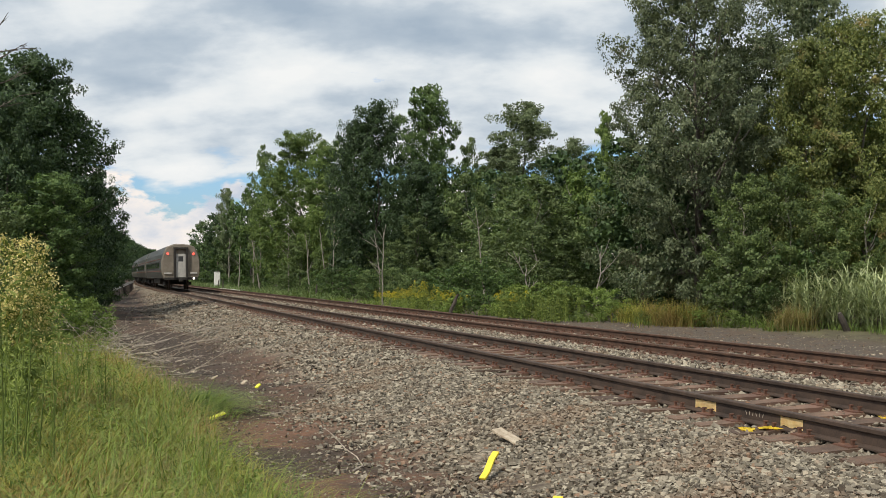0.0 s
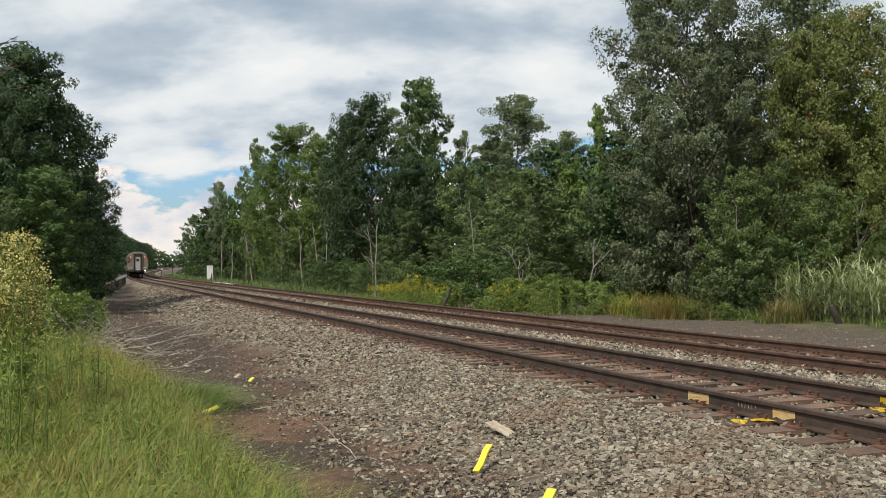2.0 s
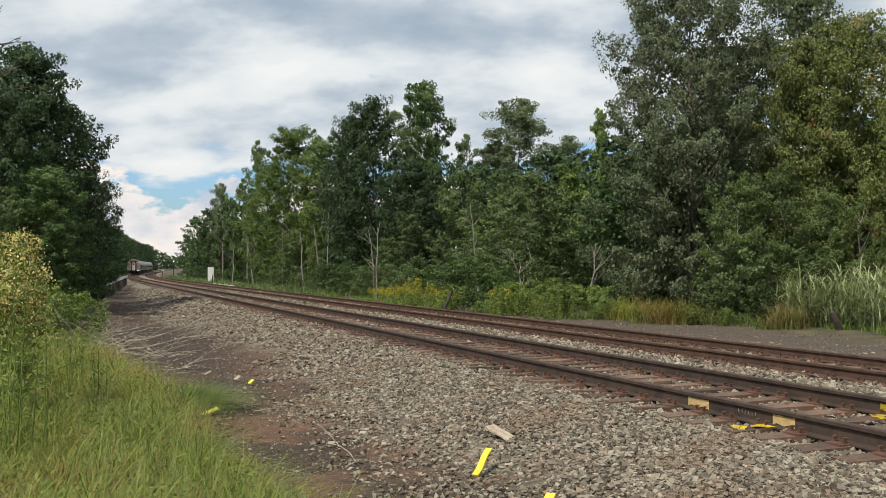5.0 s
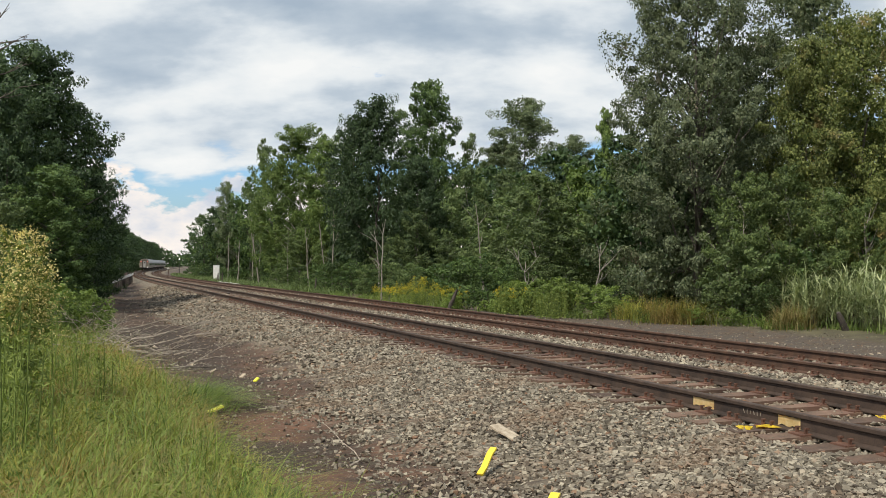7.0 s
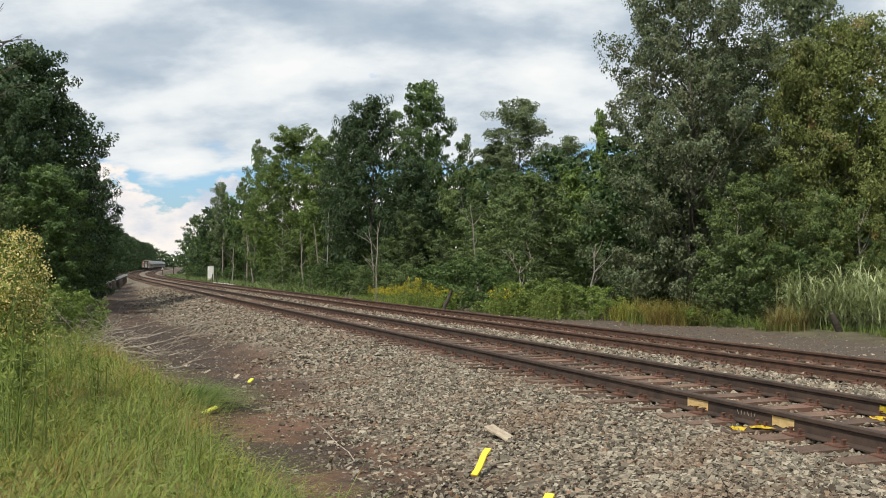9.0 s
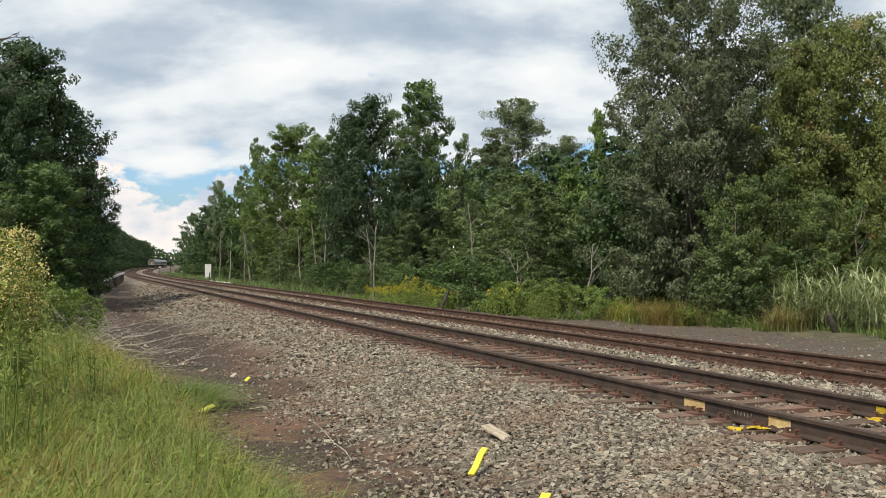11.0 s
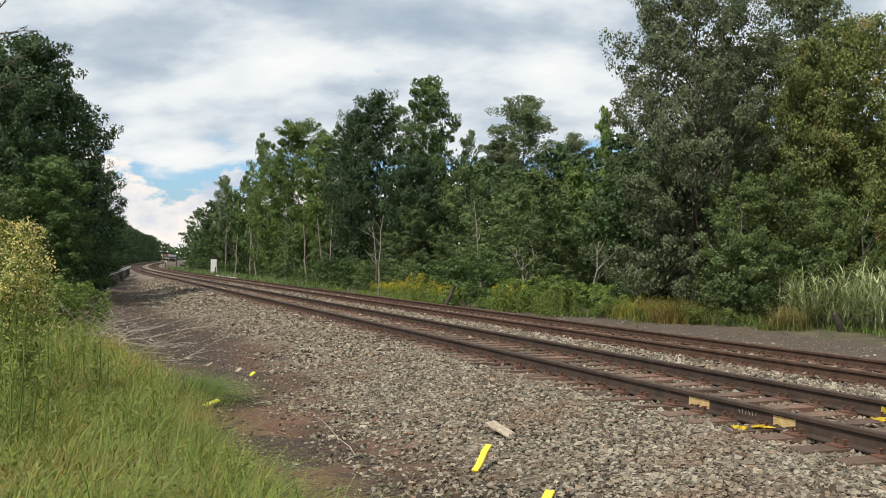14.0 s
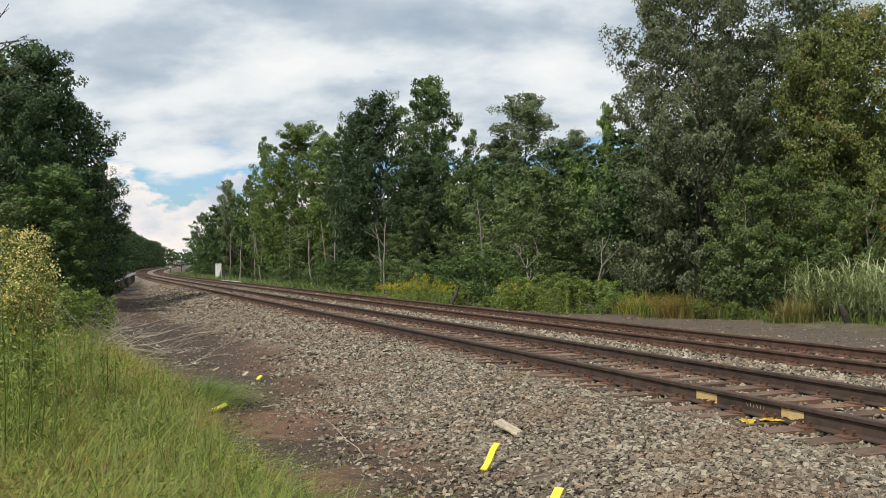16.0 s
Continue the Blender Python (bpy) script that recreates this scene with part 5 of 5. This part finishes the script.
def wild_plants():
    herb("plume_weed", -0.86, 12.0, 0.12, 14, 1.98, 0.13, "weed", "plume", "tall weed with tan feathery plumes", 100, 0.36, 0.13, heads=360)
    herb("plume_weed", -1.1, 12.6, 0.12, 9, 1.55, 0.13, "weed", "plume", "tall weed with tan feathery plumes", 101, 0.38, 0.11, heads=260)
    for k, (u, y, n, h) in enumerate(((-0.46, 8.7, 8, 1.45), (-0.95, 9.8, 7, 1.25), (-0.25, 11.2, 6, 1.05), (-0.85, 11.4, 7, 1.2), (-0.1, 14.0, 6, 0.95), (-1.0, 14.2, 8, 1.2), (0.15, 12.4, 5, 0.8))):
        herb("feathery_weed", u, y, 0.13, n, h, 0.085, "weed", None, "slim feathery green weed in the grass", 102 + k, slim=0.16)
    rng = np.random.default_rng(120)
    for i in range(7):
        herb("goldenrod", 14.7 + rng.uniform(0, 1.2), 41.0 + i * 1.45 + rng.uniform(-0.4, 0.4), 0.36, 12, rng.uniform(0.8, 1.4), 0.12, "weed", "goldenrod",
             "goldenrod with bright yellow flower heads", 130 + i, 0.22, 0.12)
    for i in range(5):
        herb("goldenrod", 15.9 + rng.uniform(-0.3, 1.4), 31.6 + i * 1.0 + rng.uniform(-0.3, 0.3), 0.38, 15, rng.uniform(0.95, 1.4), 0.12, "weed", "goldenrod" if i == 4 else None,
             "bright green goldenrod coming into flower" if i == 4 else "bright green leafy weed clump", 150 + i, 0.10, 0.10)


def snag():
    """The dead tree at the edge of the view: bare limbs."""
    rng = np.random.default_rng(95)
    p = place(-2.78, 27.0)
    t = thing("dead_tree", pose(*p), "bare dead tree with crooked grey limbs", "tree")
    bm = bmesh.new()
    spine = [(0, 0, -0.1), (0.05, 0, 2.0), (-0.02, 0, 4.0), (0.10, 0, 6.2), (0.25, 0, 8.2), (0.45, 0.1, 9.6)]
    add_tube(bm, spine, [0.17, 0.14, 0.12, 0.09, 0.05, 0.02], 8)
    part("trunk", bm, M["bark"], t)
    for z, dx, dz, n in ((5.9, 0.9, 0.25, 1.0), (6.6, 0.8, 0.5, 1.1), (7.2, 0.9, 0.7, 1.1), (7.8, 0.6, 0.9, 1.0), (6.9, -0.6, 0.8, 1.0), (8.4, 0.5, 1.0, 0.8), (7.5, 0.9, 0.15, 0.9)):
        me = branch_mesh(rng, n, 0.028, 3)
        me.materials.append(M["bark"])
        part_mesh("limb", me, None, t, "", pose(0.12 + (z - 6) * 0.06, 0, z, 0, -math.degrees(math.atan2(dz, dx)), rng.uniform(-25, 25)))


def bare_stems():
    """Pale bare stems that stand out against the wood."""
    rng = np.random.default_rng(97)
    for i, (u, y, h, lx) in enumerate(((18.0, 43.0, 5.0, -0.5), (17.0, 57.5, 5.0, 0.3), (17.3, 58.6, 4.4, -0.4), (16.9, 70.0, 6.2, 0.2), (16.6, 86.0, 5.6, 0.1), (18.0, 37.5, 2.8, -0.9), (19.4, 34.6, 3.0, 0.3), (16.8, 71.5, 5.4, -0.6),
                                       (15.9, 122.0, 6.4, 0.1), (16.0, 98.0, 7.6, -1.2), (16.2, 104.0, 6.2, 0.2), (16.8, 78.0, 5.2, -0.2), (15.8, 112.0, 5.2, 0.2), (23.6, 26.6, 4.6, 0.4), (24.6, 25.4, 4.0, 0.2))):
        bm = bmesh.new()
        pts = [(lx * (k / 5) ** 1.3 + rng.normal(0, 0.04), rng.normal(0, 0.04), h * k / 5 - 0.1 * (k == 0)) for k in range(6)]
        add_tube(bm, pts, [(0.036 + 0.0004 * y) * (1 - 0.15 * k) for k in range(6)], 6)
        for k in (2, 3, 4):
            for _ in range(2):
                e = Vector(pts[k]) + Vector((rng.normal(0, 0.5), rng.normal(0, 0.3), rng.uniform(0.4, 1.1)))
                add_tube(bm, [pts[k], Vector(pts[k]).lerp(e, 0.5) + Vector((0.05, 0, 0)), e], [0.022, 0.015, 0.006], 4)
        ob = part("bare_stem", bm, M["bark_pale"])
        ob.matrix_basis = pose(*place(u, y))
        tagged(ob, "pale bare stem of a young dead tree", "tree", "bare stems")


def guard_rail():
    """A pale corrugated beam on dark posts along the edge of the bank."""
    a, b = Vector((1.30, 70.0, 0.50)), Vector((4.35, 114.0, 0.76))
    t = thing("guard_rail", pose(0, 0, 0), "pale galvanised guard rail on dark posts", "guard rail")
    d = (b - a).normalized()
    side = Vector((d.y, -d.x, 0)).normalized()
    bm = bmesh.new()
    ring = [(0.0, 0.0), (0.05, -0.05), (0.0, -0.12), (0.05, -0.19), (0.0, -0.26), (-0.02, -0.26), (0.03, -0.19), (-0.02, -0.12), (0.03, -0.05), (-0.02, 0.0)]
    ends = [[bm.verts.new(p - side * x + Vector((0, 0, z))) for x, z in ring] for p in (a, b)]
    for j in range(len(ring)):
        k = (j + 1) % len(ring)
        bm.faces.new((ends[0][j], ends[0][k], ends[1][k], ends[1][j]))
    part("beam", bm, M["white"], t, "pale corrugated steel beam")
    for i in range(12):
        p = a.lerp(b, i / 11) - side * 0.16 - Vector((0, 0, 0.08))
        foot = float(ground_z(p.x - float(swing(p.y)), p.y)) - 0.1
        bm = bmesh.new()
        add_box(bm, (0.16, 0.16, p.z + 0.04 - foot), (p.x, p.y, (p.z + 0.04 + foot) / 2), bevel=0.01)
        part("post", bm, M["post"], t)


def lineside():
    relay_case()
    fence_post(15.4, 69.0, 1.05, 2, 0, "old dark wooden post in the weeds")
    fence_post(15.0, 40.0, 1.0, 24, -20, "leaning weathered wooden post", 0.085)
    fence_post(14.2, 118.0, 1.2, 0, 0, "dark short post beside the relay case")
    fence_post(14.0, 112.0, 1.3, 0, 0, "dark short post beside the relay case")
    fence_post(21.0, 22.4, 0.62, -32, 10, "dark broken stump at the reeds", 0.10)
    guard_rail()
    # concrete cable trough lids by the relay case
    bm = bmesh.new()
    add_box(bm, (0.5, 16.0, 0.22), (0, 0, 0.06), bevel=0.02)
    ob = part("cable_trough", bm, M["white"])
    ob.matrix_basis = pose(*place(14.2, 107.0), 0, 0, 0)
    tagged(ob, "pale concrete cable trough on the ground", "cable trough")
    for u, y, h, lab in ((5.0 - 2.2, 205.0, 1.5, "white marker post with red band"), (2.0, 225.0, 1.4, "white marker post with red band"), (13.6, 240.0, 1.5, "white marker post with red band")):
        p = place(u, y)
        t = thing("marker_post", pose(*p), lab, "marker post", "marker posts")
        bm = bmesh.new()
        add_tube(bm, [(0, 0, -0.1), (0, 0, h)], [0.08, 0.08], 8)
        part("pole", bm, M["rail_side_far"], t)
        bm = bmesh.new()
        add_box(bm, (0.42, 0.06, 0.42), (0, 0, h), bevel=0.02)
        part("plate", bm, M["white"], t, "white plate")
    p = place(16.8, 262.0)
    t = thing("signal", pose(*p), "slim trackside signal with white light", "signal")
    bm = bmesh.new()
    add_tube(bm, [(0, 0, -0.1), (0, 0, 4.4)], [0.09, 0.07], 8)
    part("mast", bm, M["dark"], t)
    bm = bmesh.new()
    add_box(bm, (0.36, 0.2, 0.8), (0, 0, 4.0), bevel=0.04)
    part("head", bm, M["dark"], t)
    bm = bmesh.new()
    bmesh.ops.create_cone(bm, cap_ends=True, segments=14, radius1=0.14, radius2=0.12, depth=0.08, matrix=pose(0, -0.13, 4.1, 90))
    part("lens", bm, M["lit_lamp"], t, "lit white lens")


lineside()
wild_plants()
snag()
bare_stems()
brush()
markings()
litter()
motions()
